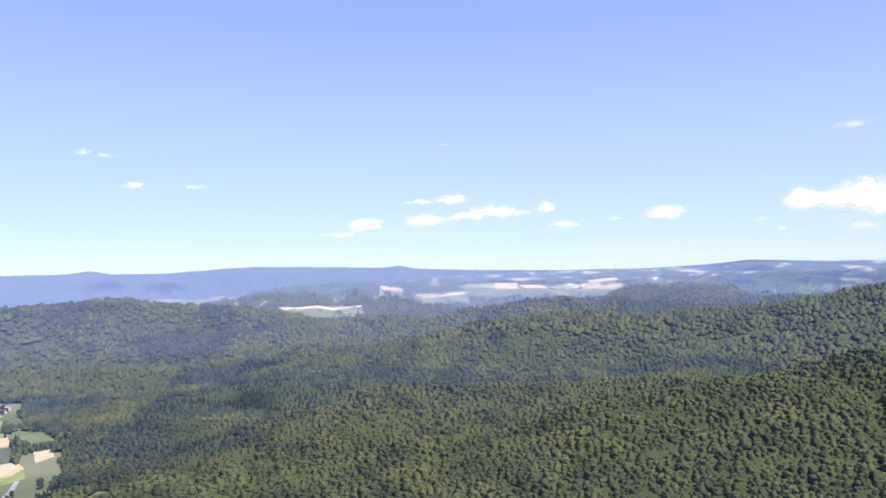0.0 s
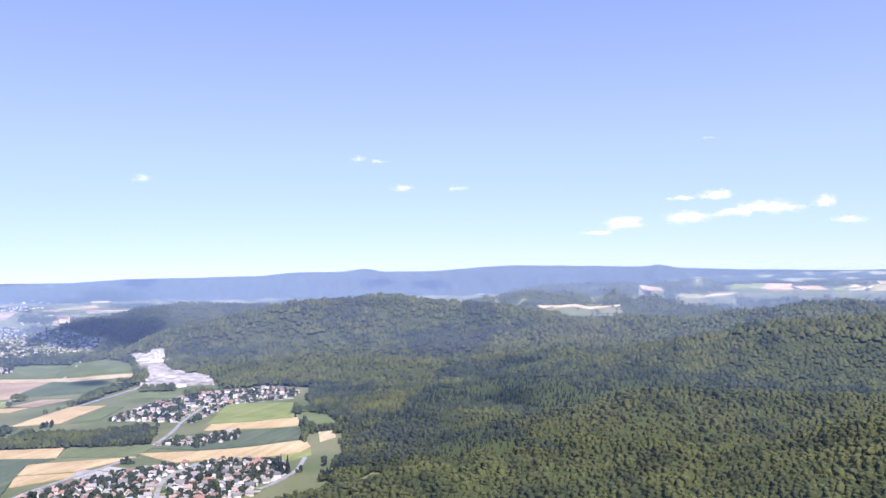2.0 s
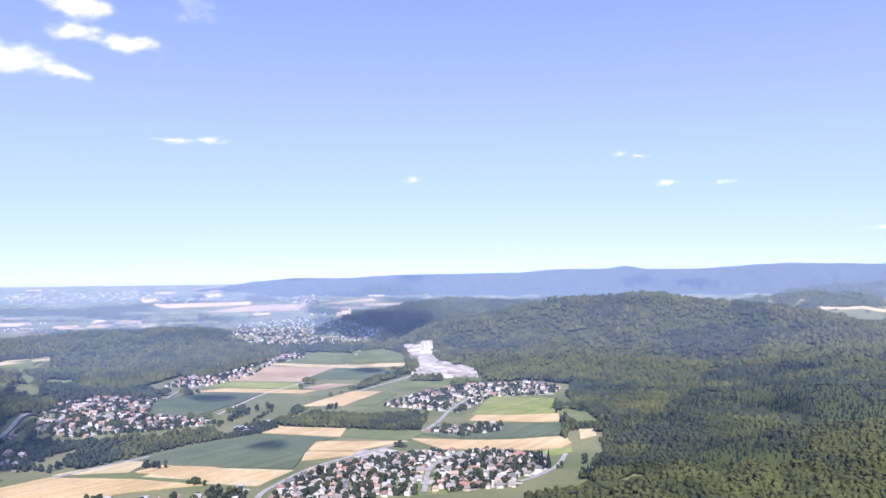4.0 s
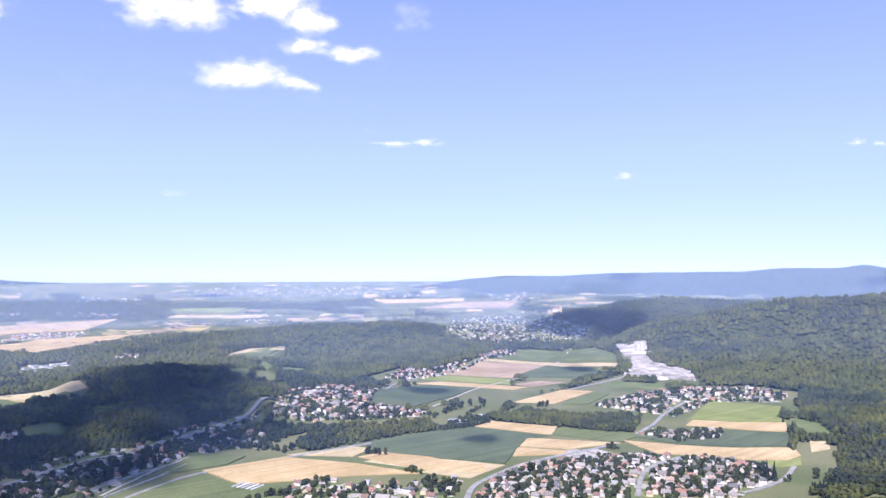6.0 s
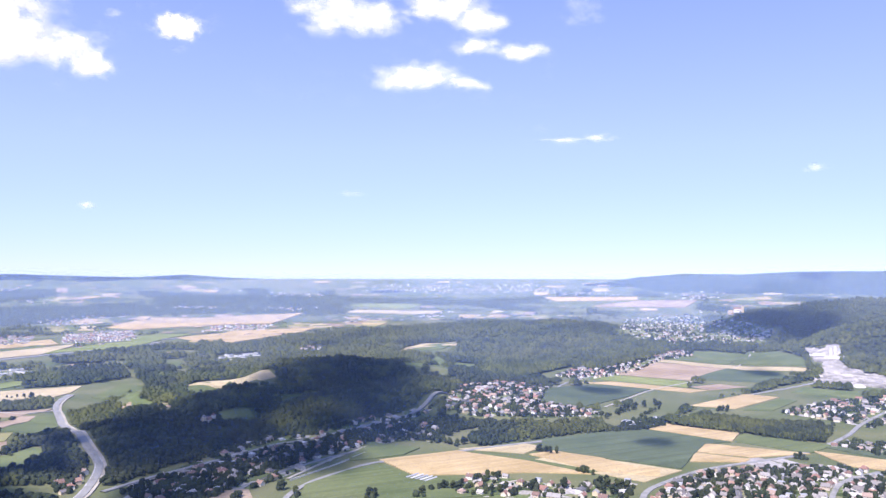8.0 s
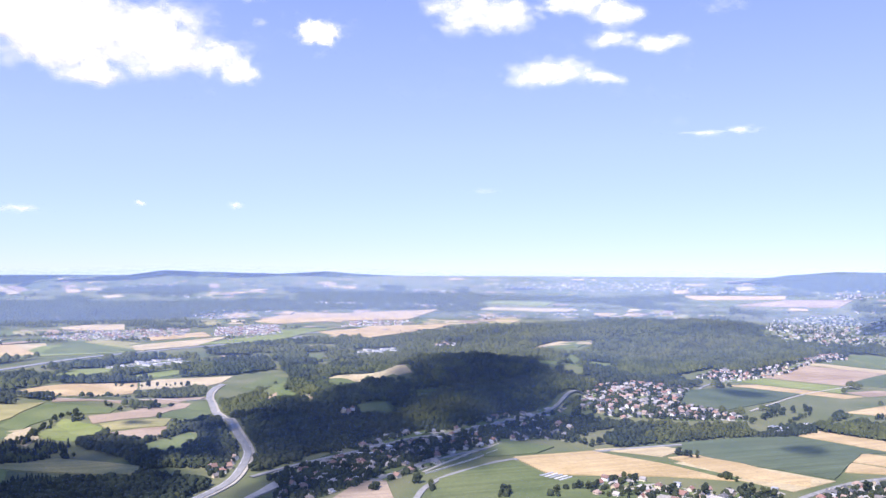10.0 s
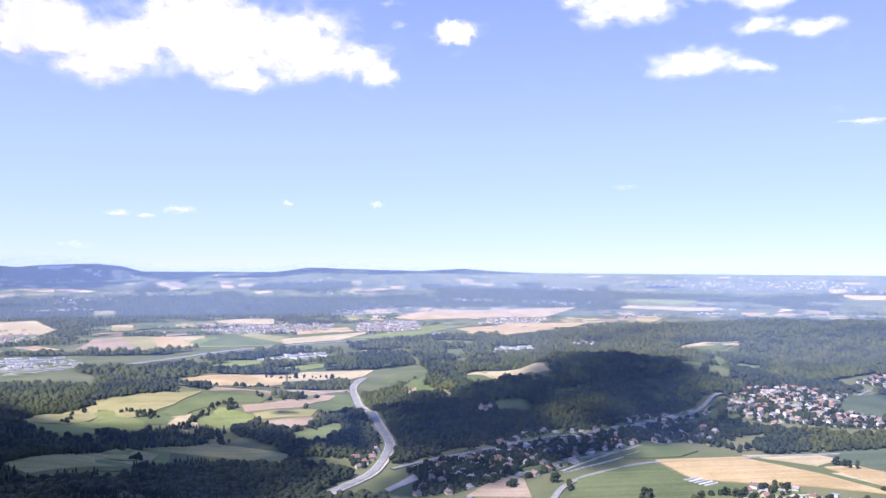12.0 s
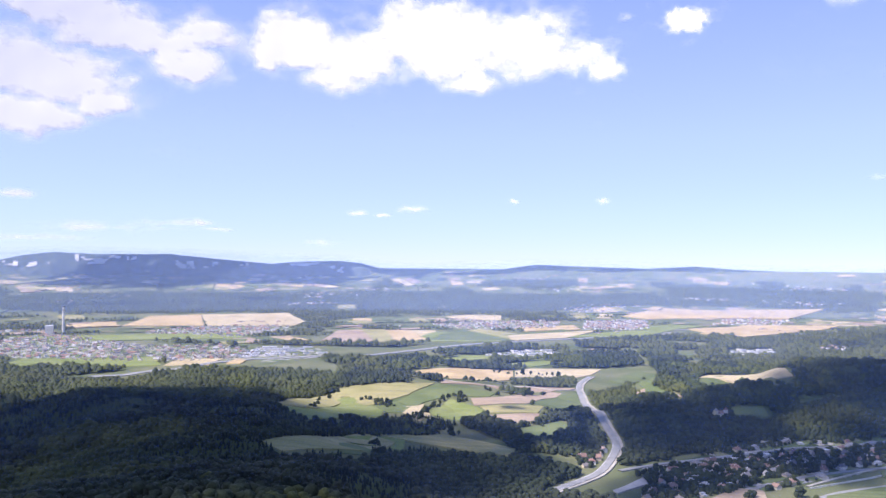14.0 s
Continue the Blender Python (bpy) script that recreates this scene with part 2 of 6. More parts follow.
def cap(seed, sides=7):
    """A crown: a ragged, lopsided cap of three rings."""
    rnd = random.Random(seed)
    v, f = [], []
    lean = (rnd.uniform(-0.2, 0.2), rnd.uniform(-0.2, 0.2))
    for i, (q0, z) in enumerate(((0.85, -0.45), (1.0, 0.12), (0.8, 0.6))):
        for j in range(sides):
            a = 2 * math.pi * (j + 0.5 * (i % 2) + rnd.uniform(-0.2, 0.2)) / sides
            q = q0 * rnd.uniform(0.68, 1.22)
            v.append((math.cos(a) * q + lean[0] * z, math.sin(a) * q + lean[1] * z, z + rnd.uniform(-0.22, 0.22)))
    v.append((lean[0], lean[1], rnd.uniform(0.82, 1.0)))
    for j in range(sides):
        k = (j + 1) % sides
        for i in (0, 1):
            b, c = i * sides, (i + 1) * sides
            f += [(b + j, b + k, c + j), (b + k, c + k, c + j)]
        f.append((2 * sides + j, 2 * sides + k, 3 * sides))
    return np.array(v), np.array(f)


def dome(seed):
    """A far crown: a ragged cap of few faces."""
    rnd = random.Random(seed)
    v = [(math.cos(a) * q, math.sin(a) * q, z + rnd.uniform(-0.15, 0.15)) for q0, z in ((1.0, -0.2), (0.68, 0.55))
         for a, q in ((2 * math.pi * (j + 0.5 * (z > 0)) / 6, q0 * rnd.uniform(0.8, 1.15)) for j in range(6))] + [(0.1, 0, 0.95)]
    f = []
    for j in range(6):
        k = (j + 1) % 6
        f += [(j, k, 6 + j), (k, 6 + k, 6 + j), (6 + j, 6 + k, 12)]
    return np.array(v), np.array(f)


def scatter_mesh(name, mat, xy, size, lift, shapes, rng, smooth=False):
    """One mesh of many crowns: xy their places, size their half widths."""
    z = height(xy[:, 0], xy[:, 1])
    pick = rng.integers(0, len(shapes), len(xy))
    V, F, at = [], [], 0
    for k, (v, f) in enumerate(shapes):
        w = np.where(pick == k)[0]
        if not len(w):
            continue
        a = rng.uniform(0, 2 * np.pi, len(w))
        s = size[w]
        tall = s * rng.uniform(0.8, 1.35, len(w))
        c, n = np.cos(a)[:, None], np.sin(a)[:, None]
        x = (v[None, :, 0] * c - v[None, :, 1] * n) * s[:, None] + xy[w, 0][:, None]
        y = (v[None, :, 0] * n + v[None, :, 1] * c) * s[:, None] + xy[w, 1][:, None]
        zz = v[None, :, 2] * tall[:, None] + (z[w] + lift * s)[:, None]
        V.append(np.stack([x, y, zz], 2).reshape(-1, 3))
        F.append((f[None] + (np.arange(len(w)) * len(v))[:, None, None] + at).reshape(-1, 3))
        at += len(w) * len(v)
    return mesh_from(name, np.concatenate(V), np.concatenate(F), mat, smooth)


def inside(x, y, poly):
    """Which of the points lie in the polygon."""
    hit = np.zeros(x.shape, bool)
    x0, y0, x1, y1 = BOUNDS.get(id(poly)) or bounds(poly)
    near = (x >= x0) & (x <= x1) & (y >= y0) & (y <= y1)
    if near.any():
        hit[near] = inside_all(x[near], y[near], poly)
    return hit


BOUNDS = {}


def bounds(poly):
    p = np.array(poly, float)
    BOUNDS[id(poly)] = (*p.min(0), *p.max(0))
    KEPT.append(poly)
    return BOUNDS[id(poly)]


KEPT = []


def inside_all(x, y, poly):
    hit = np.zeros(x.shape, bool)
    for (ax, ay), (bx, by) in zip(poly, poly[1:] + poly[:1]):
        cross = (ay > y) != (by > y)
        t = (y - ay) / np.where(by == ay, 1e-9, by - ay)
        hit ^= cross & (x < ax + t * (bx - ax))
    return hit


OPEN, WOODS, FIELDS, ROADS, VILLAGES, HEDGES = [], [], [], [], [], []


def wood(*p):
    WOODS.append(list(p))


def field(crop, *p):
    OPEN.append(list(p))
    FIELDS.append((crop, list(p)))


def road(name, width, *p):
    ROADS.append((name, width, list(p)))


def village(name, count, *p):
    OPEN.append(list(p))
    VILLAGES.append((name, count, list(p)))


def hedge(count, *p):
    HEDGES.append((count, list(p)))


# the plan of the valley, in metres, placed to fit the camera's view
field("maize", (-1386, 939), (-1412, 1113), (-1315, 1161), (-1235, 1014), (-1163, 879), (-1200, 813))
field("wheat", (-1459, 1091), (-1446, 1166), (-1249, 1254), (-1241, 1200), (-1422, 1120))
field("grass", (-1503, 1159), (-1521, 1227), (-1378, 1317), (-1295, 1253))
field("soil", (-1530, 1234), (-1568, 1400), (-1480, 1554), (-1379, 1333))
field("maize", (-1390, 1344), (-1475, 1548), (-1369, 1584), (-1272, 1551), (-1287, 1449))
field("stubble", (-1574, 1411), (-1596, 1434), (-1519, 1605), (-1318, 1653), (-1303, 1634), (-1475, 1558))
field("crop", (-1605, 1460), (-1725, 1689), (-1672, 1824), (-1535, 1618))
field("crop", (-1534, 1629), (-1684, 1845), (-1504, 1811), (-1328, 1665))
field("soil", (-1307, 1264), (-1308, 1347), (-1249, 1370), (-1248, 1261))
field("wheat", (-1120, 1083), (-1175, 1281), (-1115, 1307), (-1056, 1129))
field("crop", (-1039, 1128), (-1106, 1299), (-1072, 1307), (-1009, 1166))
field("wheat", (-996, 857), (-1002, 917), (-892, 960), (-855, 906))
field("crop", (-850, 906), (-890, 961), (-769, 1011), (-750, 939))
field("maize", (-939, 636), (-978, 663), (-989, 847), (-851, 899), (-857, 854), (-763, 722), (-895, 650))
field("wheat", (-861, 861), (-748, 936), (-769, 849), (-827, 811))
field("wheat", (-823, 803), (-762, 840), (-753, 821), (-787, 760))
field("stubble", (-885, 573), (-892, 648), (-756, 717), (-734, 640))
field("wheat", (-758, 953), (-686, 987), (-561, 1068), (-535, 1036), (-536, 1004), (-677, 920))
field("maize", (-767, 987), (-755, 1027), (-690, 1137), (-607, 1138), (-565, 1075), (-690, 994))
field("wheat", (-767, 1121), (-786, 1170), (-658, 1229), (-616, 1152), (-706, 1146))
field("grass", (-797, 1173), (-889, 1380), (-769, 1419), (-662, 1236))
field("grass", (-574, 945), (-530, 1025), (-512, 994), (-536, 954))
field("meadow", (-1152, 1386), (-1183, 1463), (-1087, 1502), (-1026, 1437))
field("meadow", (-912, 1278), (-929, 1378), (-880, 1329), (-876, 1245))
field("meadow", (-654, 1222), (-666, 1279), (-596, 1216), (-557, 1163), (-586, 1154))
field("stubble", (-560, 1109), (-539, 1119), (-521, 1087), (-533, 1060))
field("crop", (-809, 246), (-898, 286), (-942, 354), (-960, 404), (-878, 412), (-852, 455), (-763, 467))
field("wheat", (-975, 410), (-978, 524), (-882, 578), (-792, 607), (-835, 540), (-880, 418))
field("stubble", (-987, 533), (-966, 625), (-944, 643), (-922, 596))
field("crop", (-964, 533), (-904, 580), (-799, 624), (-794, 605), (-882, 578))
field("wheat", (-915, 600), (-919, 664), (-808, 676), (-774, 698), (-744, 671), (-803, 619))
field("grass", (-1336, -353), (-1331, -323), (-1220, -252), (-1164, -245), (-1151, -303))
field("ripening", (-1394, -368), (-1424, -275), (-1455, -207), (-1346, -236), (-1311, -269), (-1250, -284), (-1337, -334), (-1340, -354))
field("meadow", (-1448, -203), (-1407, -93), (-1362, -101), (-1356, -162), (-1314, -205), (-1202, -219), (-1205, -245), (-1256, -278), (-1342, -233))
field("grass", (-1228, -187), (-1336, -164), (-1258, -102), (-1171, -128), (-1194, -169))
field("stubble", (-1220, -231), (-1306, -204), (-1197, -176), (-1159, -185))
field("soil", (-1497, -201), (-1565, 51), (-1470, -2), (-1487, -88), (-1502, -111), (-1465, -197))
field("soil", (-1340, -130), (-1368, -80), (-1470, 0), (-1462, 21), (-1310, -36), (-1285, -119))
field("ripening", (-1277, -109), (-1294, -10), (-1246, -19), (-1239, -91))
field("soil", (-1231, -91), (-1246, -9), (-1162, -27), (-1173, -59))
field("crop", (-1314, -28), (-1458, 20), (-1461, 47), (-1345, 50), (-1286, 16))
field("wheat", (-1708, -300), (-1775, -199), (-1812, -82), (-1620, -76), (-1535, -184))
field("stubble", (-1812, -78), (-1873, -45), (-1895, 114), (-1788, 86), (-1705, 42), (-1688, -73))
field("ripening", (-1038, -222), (-1081, -140), (-1021, -43), (-989, -45), (-1018, -158))
field("grass", (-1000, -263), (-1030, -224), (-1030, -183), (-986, -179), (-981, -258))
field("meadow", (-977, -257), (-964, -209), (-880, -200), (-865, -227))
field("meadow", (-1117, -47), (-1142, -8), (-1166, 14), (-1142, 28), (-1082, 5), (-1078, -29))
field("crop", (-1706, 118), (-1880, 191), (-1817, 246), (-1451, 179), (-1635, 153))
field("soil", (-1396, 125), (-1425, 158), (-1381, 220), (-1317, 210), (-1400, 167))
field("soil", (-2751, -730), (-2859, -678), (-2397, -524), (-2361, -626))
field("ripening", (-2856, -674), (-2863, -585), (-2414, -464), (-2398, -520))
field("wheat", (-2840, -577), (-2847, -498), (-2509, -381), (-2415, -460))
field("stubble", (-2847, -495), (-2873, -406), (-2685, -371), (-2525, -381))
field("crop", (-2510, -377), (-2701, -365), (-2898, -306), (-2544, -111), (-2512, -226))
field("ripening", (-2895, -295), (-2959, -255), (-2749, -67), (-2544, -100))
field("crop", (-2725, -163), (-3006, 46), (-2872, 97), (-2625, -59))
field("wheat", (-3033, -133), (-3233, 89), (-3016, 108), (-2905, -83))
field("grass", (-1921, -309), (-2126, -224), (-2125, -142), (-2021, -143), (-1878, -274))
field("stubble", (-3488, -447), (-3562, -377), (-3576, -215), (-3390, -203), (-3380, -383))
field("grass", (-3200, 324), (-3320, 476), (-3276, 597), (-2996, 367))
field("wheat", (-3140, 506), (-3312, 802), (-2914, 706), (-2887, 566))
field("soil", (-3723, 330), (-3846, 567), (-3750, 908), (-3563, 863), (-3533, 418))
field("ripening", (-3769, -1002), (-3794, -928), (-3698, -891), (-3659, -972))
field("gravel", (-868, 65), (-921, 95), (-966, 124), (-953, 128), (-919, 114), (-882, 85), (-855, 69))
field("ripening", (-1154, -403), (-1289, -415), (-1380, -358), (-1279, -334), (-1173, -343))
field("grass", (-1144, -394), (-1165, -341), (-1264, -328), (-1112, -292), (-1070, -324))
field("ripening", (-874, -318), (-912, -306), (-1038, -243), (-1016, -194), (-898, -210), (-832, -280))
field("meadow", (-996, 212), (-1029, 262), (-988, 290), (-939, 243), (-960, 204))
field("soil", (-837, 147), (-914, 194), (-907, 225), (-831, 215))
field("crop", (-1005, 379), (-1051, 436), (-1008, 483), (-985, 448), (-985, 374))
field("stubble", (-1460, 255), (-1797, 322), (-1377, 387), (-1371, 364))
field("meadow", (-1305, 361), (-1339, 441), (-1330, 443), (-1300, 364))
field("meadow", (-1608, 136), (-1423, 179), (-1361, 214), (-1405, 158))
field("meadow", (-1262, 266), (-1268, 313), (-1242, 316), (-1242, 266))
field("wheat", (-2806, -1558), (-3167, -1635), (-3286, -1469), (-2882, -1271))
field("stubble", (-2885, -1265), (-3289, -1463), (-3452, -1141), (-3159, -974), (-2958, -955))
field("grass", (-1684, -1224), (-1825, -1267), (-1927, -971), (-1694, -847))
field("stubble", (-1693, -840), (-1849, -875), (-1814, -748), (-1678, -730))
field("wheat", (-1681, -693), (-1809, -718), (-1784, -682), (-1673, -658))
field("soil", (-2420, -695), (-2794, -738), (-2838, -544), (-2513, -455))
field("grass", (-2444, -434), (-2777, -404), (-2824, -184), (-2511, -120))
field("stubble", (-2547, -122), (-2722, -140), (-3001, 173), (-2662, 46))
field("grass", (-2321, -1688), (-2427, -1471), (-2630, -1045), (-2443, -952), (-2292, -1299))
field("wheat", (-2945, 518), (-3325, 747), (-3319, 1104), (-3160, 992), (-2849, 651))
field("wheat", (-3611, 308), (-3791, 435), (-3823, 1056), (-3629, 922), (-3517, 404))
field("stubble", (-2128, 958), (-2155, 996), (-2254, 1209), (-2124, 1139))
field("wheat", (-3622, 481), (-3872, 513), (-3794, 762), (-3817, 1204), (-3546, 977), (-3573, 676))
field("grass", (-2674, 11), (-2989, 252), (-3069, 449), (-2789, 311))
field("grass", (-1930, -128), (-2038, -18), (-2006, 35), (-1914, -41))
field("meadow", (-2113, 982), (-2154, 1036), (-2163, 1159), (-2079, 1070))
field("meadow", (-1456, 724), (-1898, 1009), (-1842, 1045), (-1448, 757))
field("meadow", (-1495, 679), (-2053, 1033), (-1908, 991), (-1451, 706))
field("soil", (-3334, 2554), (-3302, 2832), (-3122, 3072), (-3034, 2905))
field("wheat", (-3654, 2491), (-3374, 2895), (-3320, 2848), (-3545, 2490))
field("grass", (-3936, 1464), (-3947, 1586), (-3807, 1830), (-3733, 1733))
field("stubble", (-3762, 1400), (-3800, 1470), (-3596, 1849), (-3535, 1758))
field("stubble", (-692, 3441), (-542, 3468), (-356, 3534), (-354, 3516), (-538, 3444), (-677, 3426))
field("wheat", (-300, 3850), (-200, 3835), (-190, 3795), (-285, 3805))
field("ripening", (-144, 3789), (-45, 3840), (10, 3822), (-92, 3785))
field("stubble", (22, 3882), (124, 3892), (83, 3857), (-21, 3828))
field("grass", (156, 4149), (265, 4047), (208, 3931), (99, 3941))
field("wheat", (254, 4054), (365, 4034), (362, 3919), (254, 3928))
field("wheat", (358, 3968), (467, 3957), (506, 3903), (397, 3898))
field("stubble", (611, 3967), (710, 4091), (640, 3896), (562, 3896))
field("ripening", (710, 4091), (787, 4065), (740, 3884), (666, 3891))
field("ripening", (818, 4052), (880, 3965), (811, 3888), (731, 3880))
field("wheat", (399, 4807), (499, 4804), (466, 4747), (366, 4732))
field("ripening", (504, 4792), (602, 4780), (590, 4733), (492, 4745))
field("stubble", (1063, 4570), (1127, 4270), (1067, 4099))
field("quarry", (-1466, 1816), (-1395, 1801), (-1404, 1825), (-1371, 1825), (-1313, 1753), (-1267, 1712), (-1128, 1683), (-1058, 1585), (-1220, 1542), (-1285, 1649), (-1326, 1707), (-1349, 1705))
field("stubble", (210, 4033), (322, 4025), (359, 3974), (233, 3941))
field("grass", (502, 3910), (589, 3946), (638, 3914), (538, 3881))
field("stubble", (1449, 4488), (1587, 4524), (1582, 4424), (1338, 4057))
field("stubble", (1838, 3757), (1972, 3763), (1978, 3725), (1834, 3698))
field("wheat", (1873, 4387), (1992, 4380), (1982, 4326))
field("ripening", (-104, 4799), (9, 4788), (54, 4692), (-50, 4086))
field("grass", (52, 4764), (164, 4767), (165, 4695), (51, 4704))
field("stubble", (727, 4106), (865, 4085), (877, 4077), (735, 4074))
wood((-968, 888), (-1024, 940), (-1042, 1037), (-951, 1068), (-863, 1135), (-782, 1021), (-840, 942), (-953, 887))
wood((-1036, 951), (-1120, 1100), (-1252, 1464), (-1313, 1662), (-1316, 1680), (-1243, 1585), (-1223, 1467), (-1097, 1107))
wood((-1018, 568), (-1068, 625), (-1053, 696), (-1045, 823), (-993, 804), (-964, 677), (-979, 573))
wood((-3914, 519), (-4521, 597), (-4354, 1227), (-3711, 2383), (-3619, 2813), (-3427, 2551), (-3682, 2021), (-3930, 1377), (-3929, 981))
wood((-2189, 737), (-2341, 1031), (-2274, 1460), (-1696, 1454), (-1681, 1215), (-1615, 1101), (-1601, 1012), (-1411, 775), (-1332, 685), (-1505, 675))
wood((-1775, -228), (-2008, -196), (-2201, 68), (-2172, 213), (-1991, 168), (-1918, -4), (-1790, -118))
wood((-1083, -85), (-1177, -35), (-1186, 21), (-1120, 65), (-1056, 72), (-1005, 45), (-1009, -37))
wood((-1157, -840), (-1568, -1139), (-1682, -1019), (-1575, -625), (-1535, -472), (-1475, -261), (-1430, -243), (-1383, -364), (-1262, -444), (-924, -366), (-861, -419), (-915, -663))
wood((-3114, -2267), (-3443, -2508), (-3803, -2010), (-3789, -1480), (-3609, -1220), (-3429, -1364), (-3183, -1806))
wood((-3555, -1387), (-3836, -1354), (-4176, -215), (-3970, 334), (-3779, 64), (-3553, -682), (-3149, -924))
wood((-1131, -298), (-1165, -241), (-1201, -205), (-1193, -173), (-1151, -130), (-1104, -147), (-1051, -221), (-1019, -268))
wood((-1143, -127), (-1229, -114), (-1216, -71), (-1166, -32), (-1254, -9), (-1297, 42), (-1136, 65), (-1075, 75), (-1020, 56), (-1022, -27), (-1078, -87))
wood((-1676, -443), (-1762, -379), (-1520, -259), (-1449, -247), (-1418, -284), (-1402, -370))
wood((-1336, -162), (-1382, -145), (-1328, -131), (-1302, -141))
wood((-1502, -111), (-1509, -65), (-1498, -6), (-1393, -49), (-1436, -85))
wood((-1500, -257), (-1613, -70), (-1705, 55), (-1629, 59), (-1581, -68), (-1472, -204))
wood((-1898, -305), (-2050, -122), (-2213, 71), (-2171, 220), (-1982, 219), (-1914, 123), (-1897, -53), (-1775, -199))
wood((-869, -331), (-921, -340), (-1038, -318), (-1102, -286), (-1046, -244), (-935, -300))
wood((-2349, -416), (-2461, -210), (-2262, 39), (-2070, -176))
wood((-2701, 301), (-2866, 399), (-2734, 615), (-2840, 934), (-2646, 1181), (-2294, 1211), (-2142, 956), (-1420, 424), (-2627, 477))
wood((-1537, -52), (-1602, -24), (-1609, 50), (-1550, 38))
wood((-657, 1221), (-760, 1401), (-697, 1317), (-564, 1093), (-517, 991), (-544, 1018))
wood((-597, 1157), (-550, 1162), (-511, 1119), (-537, 1115), (-568, 1118))
wood((-697, -137), (-991, -175), (-997, -43), (-938, 23), (-921, 41), (-810, -13))
wood((-509, 1093), (-520, 1159), (-417, 1208), (-340, 981), (-396, 850), (-437, 866), (-452, 957))
wood((-455, 760), (-439, 806), (-410, 848), (-356, 837), (-253, 727))
wood((-4071, 606), (-4273, 636), (-4221, 1053), (-4023, 1269), (-3986, 872))
wood((-613, 1203), (-831, 1596), (-1067, 1924), (-700, 2290), (-478, 2250), (-312, 1467), (-479, 1316))
# the great pine forest of the plain
wood(*[tuple(float(q) for q in polar(a, r)) for a, r in ((63, 3990), (70, 3930), (77, 4010), (84, 3960), (91, 3900), (99, 3960), (107, 3880), (116, 3930), (129, 3900),
                                                          (129, 4240), (118, 4330), (110, 4270), (101, 4350), (92, 4290), (84, 4330), (75, 4240), (66, 4190))])
# thin belts of trees across the plain
brng = np.random.default_rng(17)
for _ in range(95):
    a, r = brng.uniform(38, 131), 2150 + 2400 * brng.random() ** 0.8
    out, side = np.array([-math.sin(radians(a)), math.cos(radians(a))]), np.array([math.cos(radians(a)), math.sin(radians(a))])
    L, W, lean = brng.uniform(70, 330), brng.uniform(9, 34), brng.uniform(-0.28, 0.28)
    e1, e2 = side * math.cos(lean) + out * math.sin(lean), out * math.cos(lean) - side * math.sin(lean)
    wood(*[tuple(float(q) for q in out * r + e1 * u * L + e2 * v * W) for u, v in ((-1, -0.6), (0.1, -1), (1, -0.4), (0.8, 0.8), (-0.2, 1), (-0.9, 0.5))])
road("main_road", 10, (-842, 0), (-905, 35), (-952, 59), (-1035, 80), (-1079, 83), (-1140, 74), (-1277, 61), (-1417, 54), (-1565, 53), (-1669, 64), (-1756, 84))
road("country_lane", 5, (-1553, 52), (-1498, 7), (-1537, -52), (-1500, -174), (-1539, -244))
road("village_road", 7, (-955, 79), (-990, 125), (-1025, 187), (-1054, 245), (-1095, 311), (-1100, 362), (-1128, 459), (-1178, 564), (-1261, 666), (-1264, 774))
road("valley_road", 7, (-814, 231), (-868, 260), (-910, 300), (-942, 354), (-963, 399), (-975, 523), (-968, 635), (-976, 709))
road("service_road", 6, (-829, 146), (-868, 177), (-946, 247), (-982, 298), (-1005, 342), (-1029, 417))
road("motorway", 22, (-1501, -900), (-1648, -780), (-1795, -660), (-1893, -580), (-2005, -490), (-2173, -393), (-2359, -274), (-2479, -157), (-2665, 83), (-2934, 417), (-2999, 335), (-3182, 578))
road("village_street", 7, (-668, 576), (-700, 612), (-719, 651), (-744, 730), (-749, 797), (-748, 884), (-761, 961), (-806, 1088), (-856, 1190), (-912, 1332))
road("village_street", 6, (-557, 724), (-607, 797), (-633, 853), (-642, 925))
road("quarry_road", 7, (-1128, 1154), (-1146, 1220), (-1183, 1365), (-1206, 1506), (-1202, 1561), (-1061, 1593))
road("farm_track", 4, (-1155, 916), (-1297, 1139), (-1387, 1382), (-1512, 1633), (-1772, 1992))
road("farm_track", 4, (-1050, 439), (-1027, 399), (-1007, 362), (-978, 324), (-934, 277))
road("town_road", 6, (-1179, 690), (-1311, 893), (-1516, 1128), (-1544, 1324), (-1673, 1558))
road("farm_track", 4, (-836, 452), (-796, 473), (-806, 510), (-779, 523))
road("valley_road", 6, (-494, 825), (-490, 865), (-495, 917), (-516, 983))
village("near_village", 225, (-662, 583), (-716, 666), (-732, 719), (-723, 811), (-668, 912), (-592, 958), (-537, 953), (-498, 902), (-486, 807))
village("near_hamlet", 26, (-784, 421), (-835, 453), (-844, 494), (-750, 557), (-749, 623), (-731, 626), (-678, 564))
village("hillside_row", 62, (-956, 108), (-984, 104), (-1028, 173), (-1091, 246), (-1120, 310), (-1139, 419), (-1163, 501), (-1196, 592), (-1181, 594), (-1138, 517), (-1109, 558), (-1028, 534), (-1051, 477), (-1047, 393), (-1025, 322), (-968, 290), (-998, 218), (-919, 168), (-921, 130))
village("hillside_row", 46, (-833, 89), (-923, 111), (-987, 174), (-1027, 239), (-1056, 314), (-1065, 377), (-1046, 416), (-997, 353), (-947, 274), (-909, 231), (-889, 175), (-848, 132))
village("bridge_village", 95, (-992, 1159), (-1037, 1329), (-1015, 1484), (-919, 1573), (-824, 1549), (-793, 1470), (-880, 1372), (-829, 1180), (-942, 1175))
